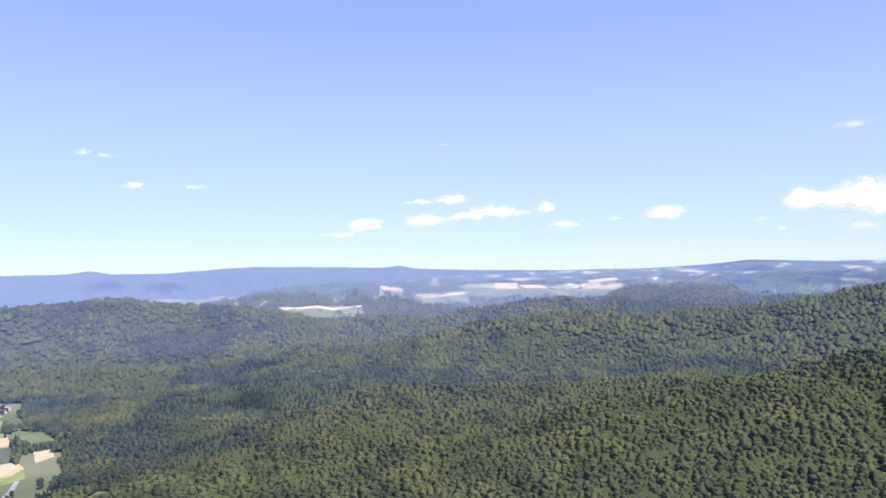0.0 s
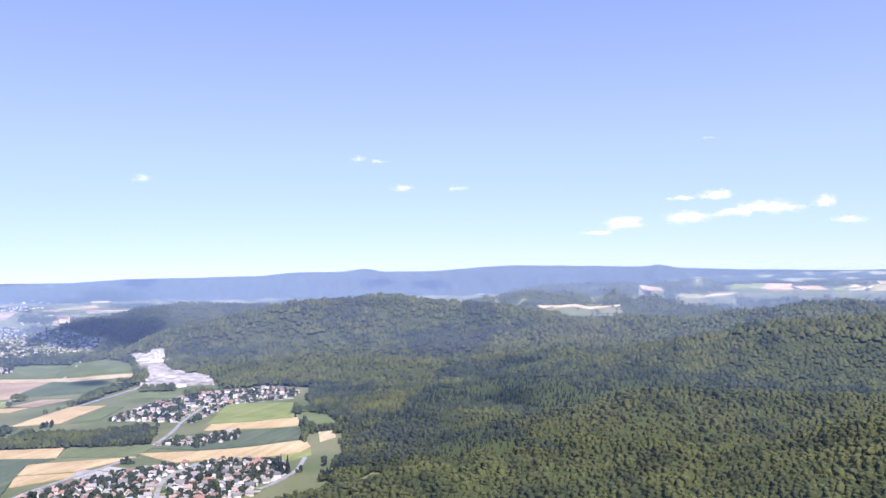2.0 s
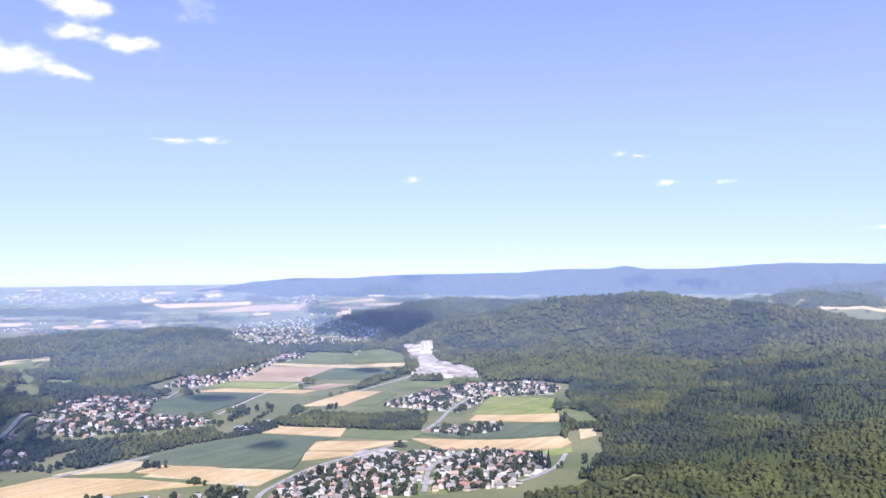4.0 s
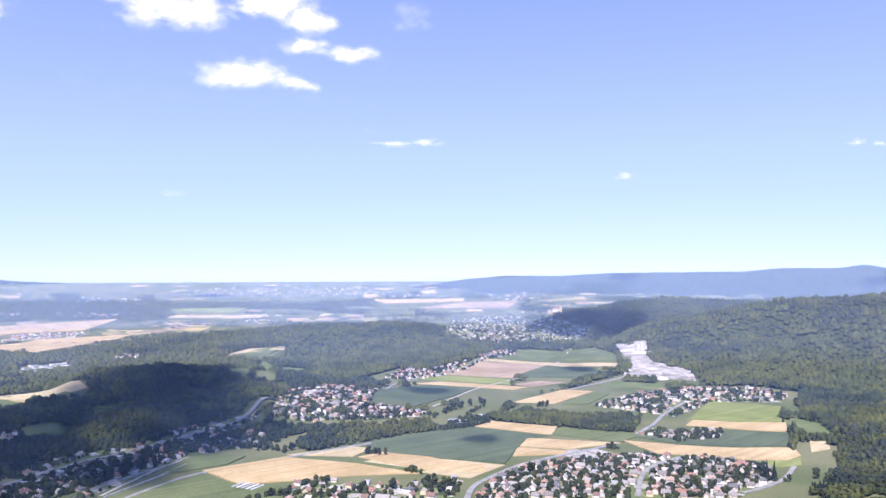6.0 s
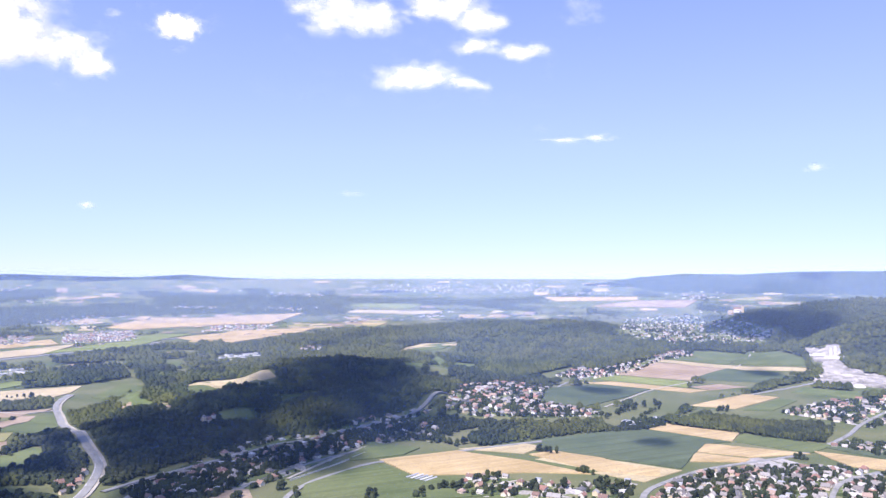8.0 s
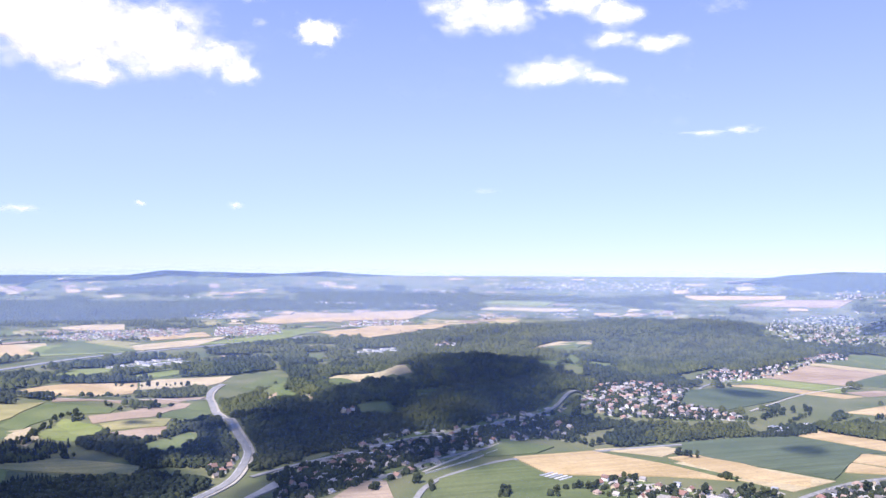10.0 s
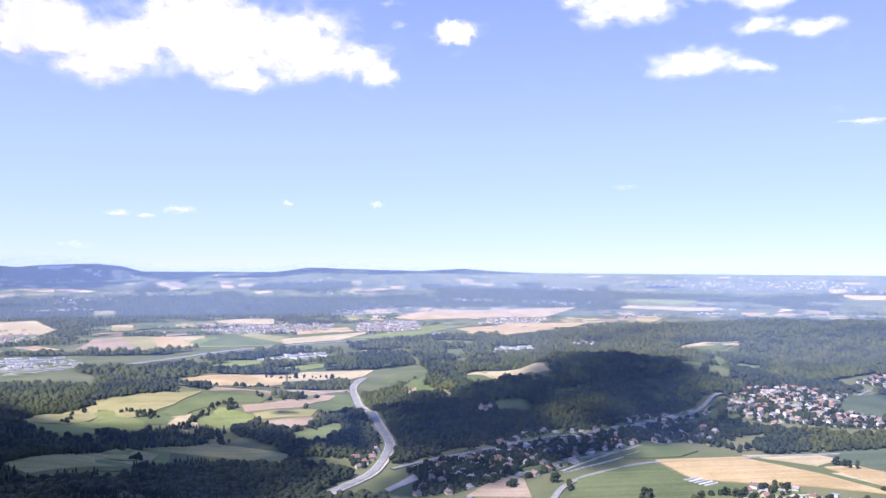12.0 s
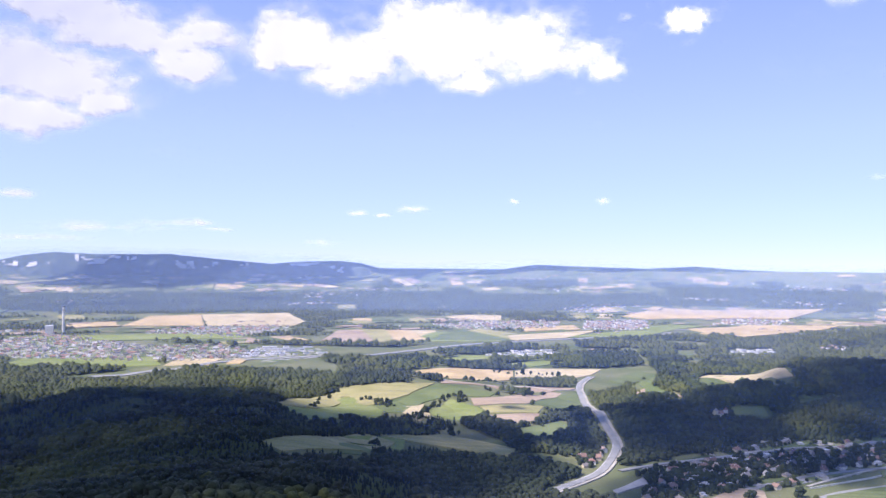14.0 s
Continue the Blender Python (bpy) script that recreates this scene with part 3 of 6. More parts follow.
village("terraced_rows", 18, (-764, 1000), (-778, 1049), (-703, 1124), (-668, 1061), (-712, 1013))
village("old_town", 120, (-1175, 597), (-1364, 737), (-1432, 919), (-1396, 959), (-1188, 804), (-1141, 849), (-1089, 864), (-1089, 742), (-1103, 646), (-1131, 621))
village("river_hamlet", 70, (-1589, 1116), (-1661, 1236), (-1591, 1236), (-1587, 1360), (-1756, 1680), (-1670, 1619), (-1520, 1303), (-1507, 1121))
village("castle_town", 260, (-2307, 1845), (-2954, 2463), (-2870, 2823), (-2138, 2280), (-1961, 2295), (-1923, 2221), (-1925, 2052), (-1840, 1690), (-1981, 1699))
village("road_farm", 8, (-1013, 46), (-1040, 68), (-999, 72), (-953, 43), (-977, 31))
village("plain_town", 330, (-1856, -1349), (-2253, -1639), (-2464, -1593), (-2185, -1152), (-2235, -922), (-1983, -698), (-1744, -719), (-1803, -950))
village("plain_village", 130, (-2563, -1353), (-2828, -1275), (-3024, -1021), (-2781, -898), (-2468, -1018))
village("plain_village", 140, (-3393, 148), (-3494, 389), (-3086, 366), (-3046, 113))
village("plain_village", 130, (-3146, -464), (-3347, -224), (-3360, 35), (-3060, 12), (-2948, -326))
village("far_city", 110, (-4276, 1653), (-4358, 1850), (-3958, 2619), (-3751, 2634), (-3929, 2157))
village("plain_village", 50, (-3343, 632), (-3543, 733), (-3494, 963), (-3319, 872))
village("wood_hamlet", 16, (-2371, 733), (-2476, 799), (-2388, 812), (-2315, 763))
village("works", 2, (-983, 779), (-1040, 891), (-1042, 950), (-989, 901), (-977, 837))
village("works_north", 8, (-2411, 499), (-2438, 629), (-2280, 600), (-2268, 477))
village("works_west", 10, (-2167, -171), (-2293, -50), (-2250, 32), (-2098, -4), (-2086, -132))
village("works_plain", 26, (-1869, -770), (-2193, -822), (-2228, -653), (-1986, -524), (-1719, -605))
village("works_plain", 14, (-3232, 119), (-3417, 149), (-3518, 392), (-3242, 375))
hedge(5, (-1179, -349), (-1289, -372), (-1347, -359))
hedge(6, (-1322, -310), (-1312, -283), (-1238, -245))
hedge(5, (-1182, -196), (-1173, -178))
hedge(9, (-1180, -185), (-1294, -178), (-1340, -161))
hedge(6, (-1360, -164), (-1315, -140), (-1362, -150))
hedge(8, (-1437, -115), (-1387, -85), (-1389, -51), (-1466, -14))
hedge(4, (-1007, -217), (-980, -209))
hedge(7, (-1010, -273), (-1030, -241), (-1069, -189))
hedge(3, (-1082, -130), (-1080, -118))
hedge(6, (-1180, -117), (-1218, -95), (-1168, -67))
hedge(10, (-1753, -126), (-1730, -41), (-1730, 30))
hedge(5, (-975, 192), (-958, 199), (-937, 201))
hedge(4, (-952, 257), (-937, 267))
hedge(5, (-810, 329), (-815, 338), (-805, 318))
hedge(7, (-798, 376), (-817, 411), (-793, 438))
hedge(4, (-885, 194), (-871, 203))
hedge(8, (-921, 130), (-929, 157), (-944, 186))
hedge(6, (-897, 259), (-870, 267), (-854, 250))
hedge(3, (-757, 860), (-753, 858))
hedge(3, (-738, 902), (-734, 901))
hedge(3, (-705, 1008), (-701, 1006))
hedge(4, (-919, 622), (-899, 631))
hedge(5, (-807, 600), (-788, 612))
hedge(8, (-1037, 516), (-1012, 538), (-1007, 571))
hedge(6, (-1120, 933), (-1138, 975), (-1162, 1038))
hedge(6, (-1048, 613), (-1058, 659), (-1066, 705))
hedge(5, (-1396, 938), (-1429, 982))
hedge(8, (-537, 884), (-531, 915), (-478, 908))
hedge(6, (-593, 866), (-590, 888), (-583, 916))
hedge(5, (-492, 968), (-456, 946), (-459, 984))
hedge(5, (-1055, 1086), (-1047, 1099))
hedge(6, (-1068, 914), (-1088, 965), (-1111, 1010))
hedge(9, (-1076, 848), (-1095, 894), (-1134, 954))
hedge(7, (-1046, 89), (-1010, 93), (-974, 83))
hedge(8, (-937, 99), (-927, 117), (-900, 102))
hedge(8, (-1130, -13), (-1234, 11), (-1249, 37))



def wooded(x, y):
    h = relief(x, y)[1]
    edge = fbm(x / 90.0, y / 90.0, 3)
    m = h > 9 + edge * 14
    wx, wy = x + edge * 26, y + fbm(x / 70.0 + 40, y / 70.0, 3) * 26
    for p in WOODS:
        m |= inside(wx, wy, p)
    # copses and tree belts scattered over the open plain
    r = np.hypot(x, y)
    m |= (r > 1750) & (x < -900) & (fbm(x / 260.0 + 3.3, y / 150.0 + 8.1, 4) > 0.10)
    # in front of open land no tree stands that would hide it
    for q in (0.0, 0.3, 0.65, 1.0):
        k = 1 + q * 0.022
        for p in OPEN:
            m &= ~inside(wx * k, wy * k, p)
    return m & (road_gap(x, y) > 7)


def road_gap(x, y):
    """Distance to the edge of the nearest road; the motorway counts wider, so no tree hides it from the camera."""
    best = np.full(x.shape, 1e6)
    for name, w, p in ROADS:
        for (ax, ay), (bx, by) in zip(p, p[1:]):
            s = np.clip(((x - ax) * (bx - ax) + (y - ay) * (by - ay)) / max((bx - ax) ** 2 + (by - ay) ** 2, 1e-6), 0, 1)
            best = np.minimum(best, np.hypot(x - ax - s * (bx - ax), y - ay - s * (by - ay)) - (w / 2 if w < 15 else w * 3.6))
    return best


def jittered(r0, r1, step, rng, a0=-33, a1=131):
    g = np.arange(-r1, r1, step)
    X, Y = np.meshgrid(g, g)
    X, Y = X.ravel(), Y.ravel()
    r = np.hypot(X, Y)
    a = np.degrees(np.arctan2(-X, Y))
    k = (r > r0) & (r < r1) & (a > a0) & (a < a1)
    X, Y = X[k], Y[k]
    X, Y = X + rng.uniform(-0.48, 0.48, len(X)) * step, Y + rng.uniform(-0.48, 0.48, len(X)) * step
    k = wooded(X, Y)
    return np.stack([X[k], Y[k]], 1)


def understorey():
    """The closed leaf layer under the crowns, over all wooded hills in view."""
    az = np.arange(-34, 132, 0.35)
    rr = np.geomspace(390, 4640, 235)
    A, Rr = np.meshgrid(az[::-1], rr)
    x, y = polar(A, Rr)
    m = wooded(x, y)
    f = sheet_faces(len(rr), len(az), False)
    f = f[m.ravel()[f].all(1)]
    z = height(x, y) + np.where(m, (3.5 + 2.4 * fbm(x / 9.0, y / 9.0, 2)) * np.interp(np.hypot(x, y), (2300, 3300, 4600), (1.0, 0.6, 0.3)), 0.0)
    used = np.unique(f)
    back = np.full(x.size, -1)
    back[used] = np.arange(len(used))
    V = np.stack([x.ravel(), y.ravel(), z.ravel()], 1)[used]
    tagged(new("understorey", mesh_from("understorey", V, back[f], UNDER)), "dense green leaf layer below the crowns", "forest", kind="stuff")


def build_woods():
    rng = np.random.default_rng(5)
    near = [cap(k, 9) for k in range(8)]
    mid = [cap(20 + k, 5) for k in range(12)]
    far = [cap(40 + k, 5) for k in range(10)]
    low = [dome(70 + k) for k in range(5)]
    spires = [spire(60 + k) for k in range(4)]
    for r0, r1, step, size, shapes in ((390, 600, 5.8, 4.0, near), (600, 1050, 5.1, 3.6, mid), (1050, 1300, 5.8, 3.8, far), (1300, 1700, 6.6, 4.2, low), (1700, 2300, 9.4, 5.8, low), (2300, 3300, 12.5, 7.0, low), (3300, 4600, 18.0, 9.3, low)):
        xy = jittered(r0, r1, step, rng, 88 if r1 <= 600 else -33)
        kind = fbm(xy[:, 0] / 170.0, xy[:, 1] / 170.0, 3) + rng.uniform(-0.05, 0.05, len(xy))
        west = (xy[:, 0] < -350) & (xy[:, 1] < 500) & (np.hypot(xy[:, 0], xy[:, 1]) < 1500)
        kind = kind - np.where(west, np.where(xy[:, 1] < 0, 0.08, 0.1), 0.0)
        # wood hill: shade deepened in colour, more crowns take the dark leaf material
        kind = kind - np.where((xy[:, 0] < -950) & (xy[:, 0] > -1500) & (xy[:, 1] > 0) & (xy[:, 1] < 720), 0.12, 0.0)
        # northern forest strip: sunlight put into the colour, crowns take the light leaf material
        kind = kind + np.where((xy[:, 1] < -380) & (np.hypot(xy[:, 0], xy[:, 1]) > 1330), 0.35, 0.0)
        kind = np.where((xy[:, 0] < -350) & (xy[:, 1] > -120) & (xy[:, 1] < 720) & (kind < -0.2), -0.1, kind)
        kind = np.where((np.hypot(xy[:, 0], xy[:, 1]) > 1500) & (kind < -0.2), -0.1, kind)
        # relief shading put into crown colours: dark in hollows between spurs, lighter on crests
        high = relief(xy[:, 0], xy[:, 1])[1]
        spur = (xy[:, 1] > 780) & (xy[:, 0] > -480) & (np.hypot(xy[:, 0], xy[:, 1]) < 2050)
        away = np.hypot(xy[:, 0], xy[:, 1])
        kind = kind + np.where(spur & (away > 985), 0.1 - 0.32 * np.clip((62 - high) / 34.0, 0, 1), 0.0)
        # the near slope gets lighter crowns, to stand out from the ridges behind
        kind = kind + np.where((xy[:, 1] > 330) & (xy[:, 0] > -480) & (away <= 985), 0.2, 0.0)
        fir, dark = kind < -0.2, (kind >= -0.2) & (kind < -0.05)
        s = size * rng.uniform(0.45, 1.4, len(xy)) * (1 + 0.7 * fbm(xy[:, 0] / 30.0, xy[:, 1] / 30.0, 2)) * np.interp(np.hypot(xy[:, 0], xy[:, 1]), (2300, 3000, 3800, 4600), (1.0, 0.72, 0.48, 0.34))
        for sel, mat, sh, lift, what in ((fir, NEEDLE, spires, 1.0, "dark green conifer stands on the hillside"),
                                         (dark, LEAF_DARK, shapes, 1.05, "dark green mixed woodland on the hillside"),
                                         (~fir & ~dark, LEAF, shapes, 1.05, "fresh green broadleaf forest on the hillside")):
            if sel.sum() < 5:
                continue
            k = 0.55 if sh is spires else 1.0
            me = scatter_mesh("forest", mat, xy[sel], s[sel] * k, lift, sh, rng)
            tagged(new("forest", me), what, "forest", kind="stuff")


understorey()
build_woods()


# ------------------------------------------------------------------ far mountains
def mountains(name, label, r_near, r_far, foot, crest, mat, seed, cliff=None):
    """A far range: crest is (azimuth, elevation in degrees), foot the elevation of its lower edge."""
    c = np.array(sorted(crest))
    az = np.arange(c[0, 0], c[-1, 0] + 0.01, 0.12)
    top = np.interp(az, c[:, 0], c[:, 1])
    top = top + 0.05 * fbm(az * 1.3 + seed, az * 0 + seed, 4)
    rows = 26
    V = []
    for k in range(rows):
        q = k / (rows - 1)
        rr = r_near + (r_far - r_near) * q + 60 * fbm(az * 0.9 + 3 * seed, az * 0 + q * 2, 4) * math.sin(math.pi * min(1.0, q + 0.12))
        lift = q ** 1.25 * (1 + 0.35 * fbm(az * 0.9 + seed, az * 0 + q * 4.0, 4) * math.sin(math.pi * q) * 2)
        x, y = polar(az, rr)
        V.append(np.stack([x, y, EYE_Z + rr * np.tan(np.radians(foot + (top - foot) * lift))], 1))
    me = mesh_from(name, np.concatenate(V), sheet_faces(rows, len(az), False)[:, ::-1], mat)
    if cliff:
        # broken bands of bare rock below the crest
        band = []
        for k in range(9):
            q = 0.60 + 0.045 * k
            lo = np.array(V[int(q * (rows - 1))])
            lo[:, :2] *= 0.9985
            lo[:, 2] = np.array(V[int(q * (rows - 1))])[:, 2] * (1 - (q * (rows - 1)) % 1) + np.array(V[int(q * (rows - 1)) + 1])[:, 2] * ((q * (rows - 1)) % 1)
            band.append(lo)
        f = sheet_faces(9, len(az), False)[:, ::-1]
        row, col = f.min(1) // len(az), f.min(1) % len(az)
        bare = (fbm(az[col] * 1.9 + 2.0, row * 0.3, 4) > 0.06) & (np.abs(fbm(az[col] * 0.3 + 9, row * 0.0, 2) * 16 + 4.2 - row) < 1.9)
        tagged(new("cliff", mesh_from("cliff", np.concatenate(band), f[bare], cliff)), "pale bare limestone cliffs below the mountain's crest", "cliff", kind="structure")
    return tagged(new(name, me), label, "mountains", kind="structure")


def far_land(name, wood_col, open_col, scale, low, high, flat=3.0):
    m, n, l, b = material(name, 0.95, 0.05)
    t = noise_tex(n, l, scale, 6, stretch=(1, 1, flat))
    r = ramp(n, (low, wood_col), (high, open_col))
    l.new(t.outputs[0], r.inputs[0])
    l.new(r.outputs[0], b.inputs["Base Color"])
    return m


FAR_WOOD = far_land("far_wooded_range", (0.038, 0.055, 0.035), (0.20, 0.20, 0.13), 0.011, 0.66, 0.78)
FAR_ROCK = far_land("far_limestone_range", (0.070, 0.090, 0.075), (0.26, 0.26, 0.22), 0.016, 0.60, 0.74)

mountains("backdrop_south", "distant wooded ridges under blue haze", 4420, 4700, -2.1,
          ((-60, 0.3), (-40, 0.2), (-28.5, 0.05), (-24.8, 0.09), (-20.8, 0.28), (-17.9, 0.06), (-14.2, -0.11), (-8.5, -0.09), (-2.0, 0.08),
           (2.1, 0.3), (3.1, 0.53), (4.1, 0.39), (9.4, 0.56), (13.0, 0.65), (14.9, 0.58), (18.5, 0.36), (22.0, 0.37), (23.5, 0.62), (24.7, 0.44),
           (28.5, 0.42), (30.7, 0.23), (33.9, 0.2), (39.3, 0.16), (43.0, -0.05), (46, -0.3), (52, -0.9), (54, -1.3)), FAR_WOOD, 3)
mountains("backdrop_farmland", "distant rolling farmland with woods and pale fields", 4400, 4640, -1.2,
          ((-62, 0.25), (-40, 0.15), (-29, 0.02), (-25, 0.02), (-21, 0.2), (-17.5, 0.02), (-14, -0.18), (-9, -0.16), (-5, -0.2), (-1, -0.3), (3, -0.55), (6, -0.8), (9, -1.2)),
          far_land("far_farmland", (0.045, 0.065, 0.035), (0.26, 0.26, 0.15), 0.0085, 0.53, 0.60, 5.0), 13)
mountains("backdrop_east", "faint far hills at the edge of the plain", 4700, 4840, -0.7,
          ((38, 0.0), (42.4, -0.04), (46.2, 0.01), (49.0, -0.2), (51.5, -0.5), (53, -0.7)), FAR_WOOD, 5)
mountains("backdrop_north", "long limestone mountain with pale cliffs under haze", 4560, 4800, -1.6,
          ((160, -0.2), (140, 0.0), (130, -0.1), (126.1, 0.01), (124.9, 0.31), (123.1, 0.54), (120.6, 0.43), (116.1, 0.48), (112.5, 0.13), (109.5, -0.11), (107.9, 0.02),
           (104.8, 0.12), (103.3, -0.03), (101.7, -0.45), (99.3, -0.6), (96, -1.0), (92, -1.5)), FAR_ROCK, 7, far_land("bare_limestone", (0.46, 0.44, 0.40), (0.62, 0.60, 0.56), 0.02, 0.35, 0.65))
mountains("backdrop_north_far", "pale blue far hills on the horizon", 4760, 4860, -0.9,
          ((106, -0.5), (99.3, -0.51), (93.8, -0.43), (91.0, -0.05), (87.1, -0.18), (83.3, -0.26), (80.4, -0.08), (77.9, -0.28), (74.4, -0.4), (70, -0.6), (66, -0.9)), FAR_WOOD, 9)


# ------------------------------------------------------------------ sheets standing in for haze
# the skyline as azimuth and elevation from the camera: the sheets end just above it
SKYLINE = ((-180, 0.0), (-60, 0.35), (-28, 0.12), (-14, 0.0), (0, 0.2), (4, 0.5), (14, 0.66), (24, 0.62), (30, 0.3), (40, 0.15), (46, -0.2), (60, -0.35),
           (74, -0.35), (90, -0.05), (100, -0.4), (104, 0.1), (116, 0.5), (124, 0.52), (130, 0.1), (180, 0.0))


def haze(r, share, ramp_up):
    """One sheet all round the camera, standing in for haze, leaning away so that the light from above falls on it:
    thin at the ground, full over ramp_up metres, gone a little above the hills."""
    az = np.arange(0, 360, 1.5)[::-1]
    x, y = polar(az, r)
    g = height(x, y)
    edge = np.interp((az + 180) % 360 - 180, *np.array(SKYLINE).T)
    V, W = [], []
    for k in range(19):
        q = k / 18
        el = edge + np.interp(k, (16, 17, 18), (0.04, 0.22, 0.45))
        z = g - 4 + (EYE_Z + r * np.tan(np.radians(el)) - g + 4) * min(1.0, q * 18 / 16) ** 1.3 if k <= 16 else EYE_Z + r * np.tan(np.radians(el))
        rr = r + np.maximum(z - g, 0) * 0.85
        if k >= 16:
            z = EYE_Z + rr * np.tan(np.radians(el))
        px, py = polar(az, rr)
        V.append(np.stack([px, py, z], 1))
        # near sheets weighted by azimuth, tuned to the tone wanted in each direction
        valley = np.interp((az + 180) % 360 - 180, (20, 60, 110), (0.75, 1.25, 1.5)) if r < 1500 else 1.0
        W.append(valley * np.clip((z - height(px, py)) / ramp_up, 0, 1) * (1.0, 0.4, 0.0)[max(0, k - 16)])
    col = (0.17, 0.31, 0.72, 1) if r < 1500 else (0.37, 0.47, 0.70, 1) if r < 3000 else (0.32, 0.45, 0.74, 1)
    me = mesh_from("haze", np.concatenate(V), sheet_faces(len(V), len(az), True), veil_sheet("haze_sheet", share, col))
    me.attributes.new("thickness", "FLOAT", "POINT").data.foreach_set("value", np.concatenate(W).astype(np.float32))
    return tagged(new("haze", me), "thin sheet standing in for bluish summer haze over the valley", "haze", kind="stuff")


# rings set between the hill layers so each looks paler from the camera
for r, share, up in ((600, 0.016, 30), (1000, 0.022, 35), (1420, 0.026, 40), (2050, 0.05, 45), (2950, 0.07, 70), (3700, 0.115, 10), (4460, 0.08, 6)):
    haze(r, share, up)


# ------------------------------------------------------------------ fields and roads
def part(name, bm, mat, parent=None, label=""):
    """Links a bmesh as one mesh object under a thing or a part."""
    me = bpy.data.meshes.new(name)
    bm.normal_update()
    bm.to_mesh(me)
    bm.free()
    if mat:
        me.materials.append(mat)
    ob = new(name, me)
    if parent:
        ob.parent = parent
    return tagged(ob, label) if label else ob


CROPS = {
    "wheat": ("ripe golden wheat field with drilled rows", 1.0, ground_mat("ripe_wheat", (0.400, 0.300, 0.148), (0.505, 0.392, 0.217), 0.012, 35)),
    "stubble": ("pale straw-coloured stubble field", 0.7, ground_mat("straw_stubble", (0.400, 0.331, 0.191), (0.505, 0.426, 0.261), 0.010, 60)),
    "soil": ("light brown harrowed field", 0.6, ground_mat("dry_soil", (0.287, 0.217, 0.148), (0.383, 0.304, 0.217), 0.010, 20)),
    "crop": ("green crop field with fine rows", 1.0, ground_mat("green_crop", (0.105, 0.135, 0.055), (0.145, 0.170, 0.072), 0.012, 45)),
    "maize": ("dark green maize field", 1.4, ground_mat("dark_maize", (0.083, 0.110, 0.062), (0.112, 0.138, 0.078), 0.010, 70)),
    "grass": ("bright yellow-green mown grass field", 0.6, ground_mat("mown_grass", (0.174, 0.213, 0.061), (0.235, 0.261, 0.096), 0.014, 50)),
    "meadow": ("soft green meadow", 0.8, ground_mat("lush_meadow", (0.112, 0.145, 0.058), (0.158, 0.186, 0.078), 0.02)),
    "quarry": ("white limestone quarry floor with dusty tracks", 1.2, ground_mat("quarry_dust", (0.209, 0.196, 0.174), (0.435, 0.413, 0.374), 0.05)),
    "ripening": ("pale yellow-green ripening corn field", 1.0, ground_mat("ripening_corn", (0.252, 0.244, 0.100), (0.348, 0.313, 0.148), 0.010, 30)),
    "gravel": ("pale gravel building ground", 0.6, ground_mat("gravel", (0.313, 0.296, 0.270), (0.435, 0.418, 0.383), 0.05)),
}


def drape(poly, lift, piece):
    """A sheet over the land inside the polygon, with an upright rim, its faces about piece metres across."""
    bm = bmesh.new()
    rnd = random.Random(len(poly) + int(abs(poly[0][0])))
    rim = []
    for (ax, ay), (bx, by) in zip(poly, poly[1:] + poly[:1]):
        k = max(1, int(math.hypot(bx - ax, by - ay) / piece))
        for j in range(k):
            s = j / k
            w = 0.0 if j == 0 else piece * 0.04
            rim.append(bm.verts.new((ax + (bx - ax) * s + rnd.uniform(-w, w), ay + (by - ay) * s + rnd.uniform(-w, w), 0)))
    edges = [bm.edges.new((a, b)) for a, b in zip(rim, rim[1:] + rim[:1])]
    bmesh.ops.triangle_fill(bm, edges=edges, use_beauty=True)
    for _ in range(4):
        long = [e for e in bm.edges if len(e.link_faces) == 2 and e.calc_length() > piece * 1.5]
        if not long:
            break
        bmesh.ops.subdivide_edges(bm, edges=long, cuts=1)
        bmesh.ops.triangulate(bm, faces=bm.faces)
    co = np.array([v.co[:] for v in bm.verts])
    z = height(co[:, 0], co[:, 1])
    for v, h in zip(bm.verts, z):
        v.co.z = h + lift
    for f in bm.faces:
        f.normal_update()
        if f.normal.z < 0:
            f.normal_flip()
    edge = [e for e in bm.edges if len(e.link_faces) == 1]
    skirt = bmesh.ops.extrude_edge_only(bm, edges=edge)["geom"]
    for v in skirt:
        if isinstance(v, bmesh.types.BMVert):
            v.co.z -= lift + 2.0
    return bm


for k, (crop, poly) in enumerate(FIELDS):
    what, tall, mat = CROPS[crop]
    tall += 0.012 * k
    far = math.hypot(*poly[0]) > 2200
    tagged(part("field", drape(poly, tall + (1.2 if far else 0), 60 if far else 30), mat), what, "field", kind="structure")

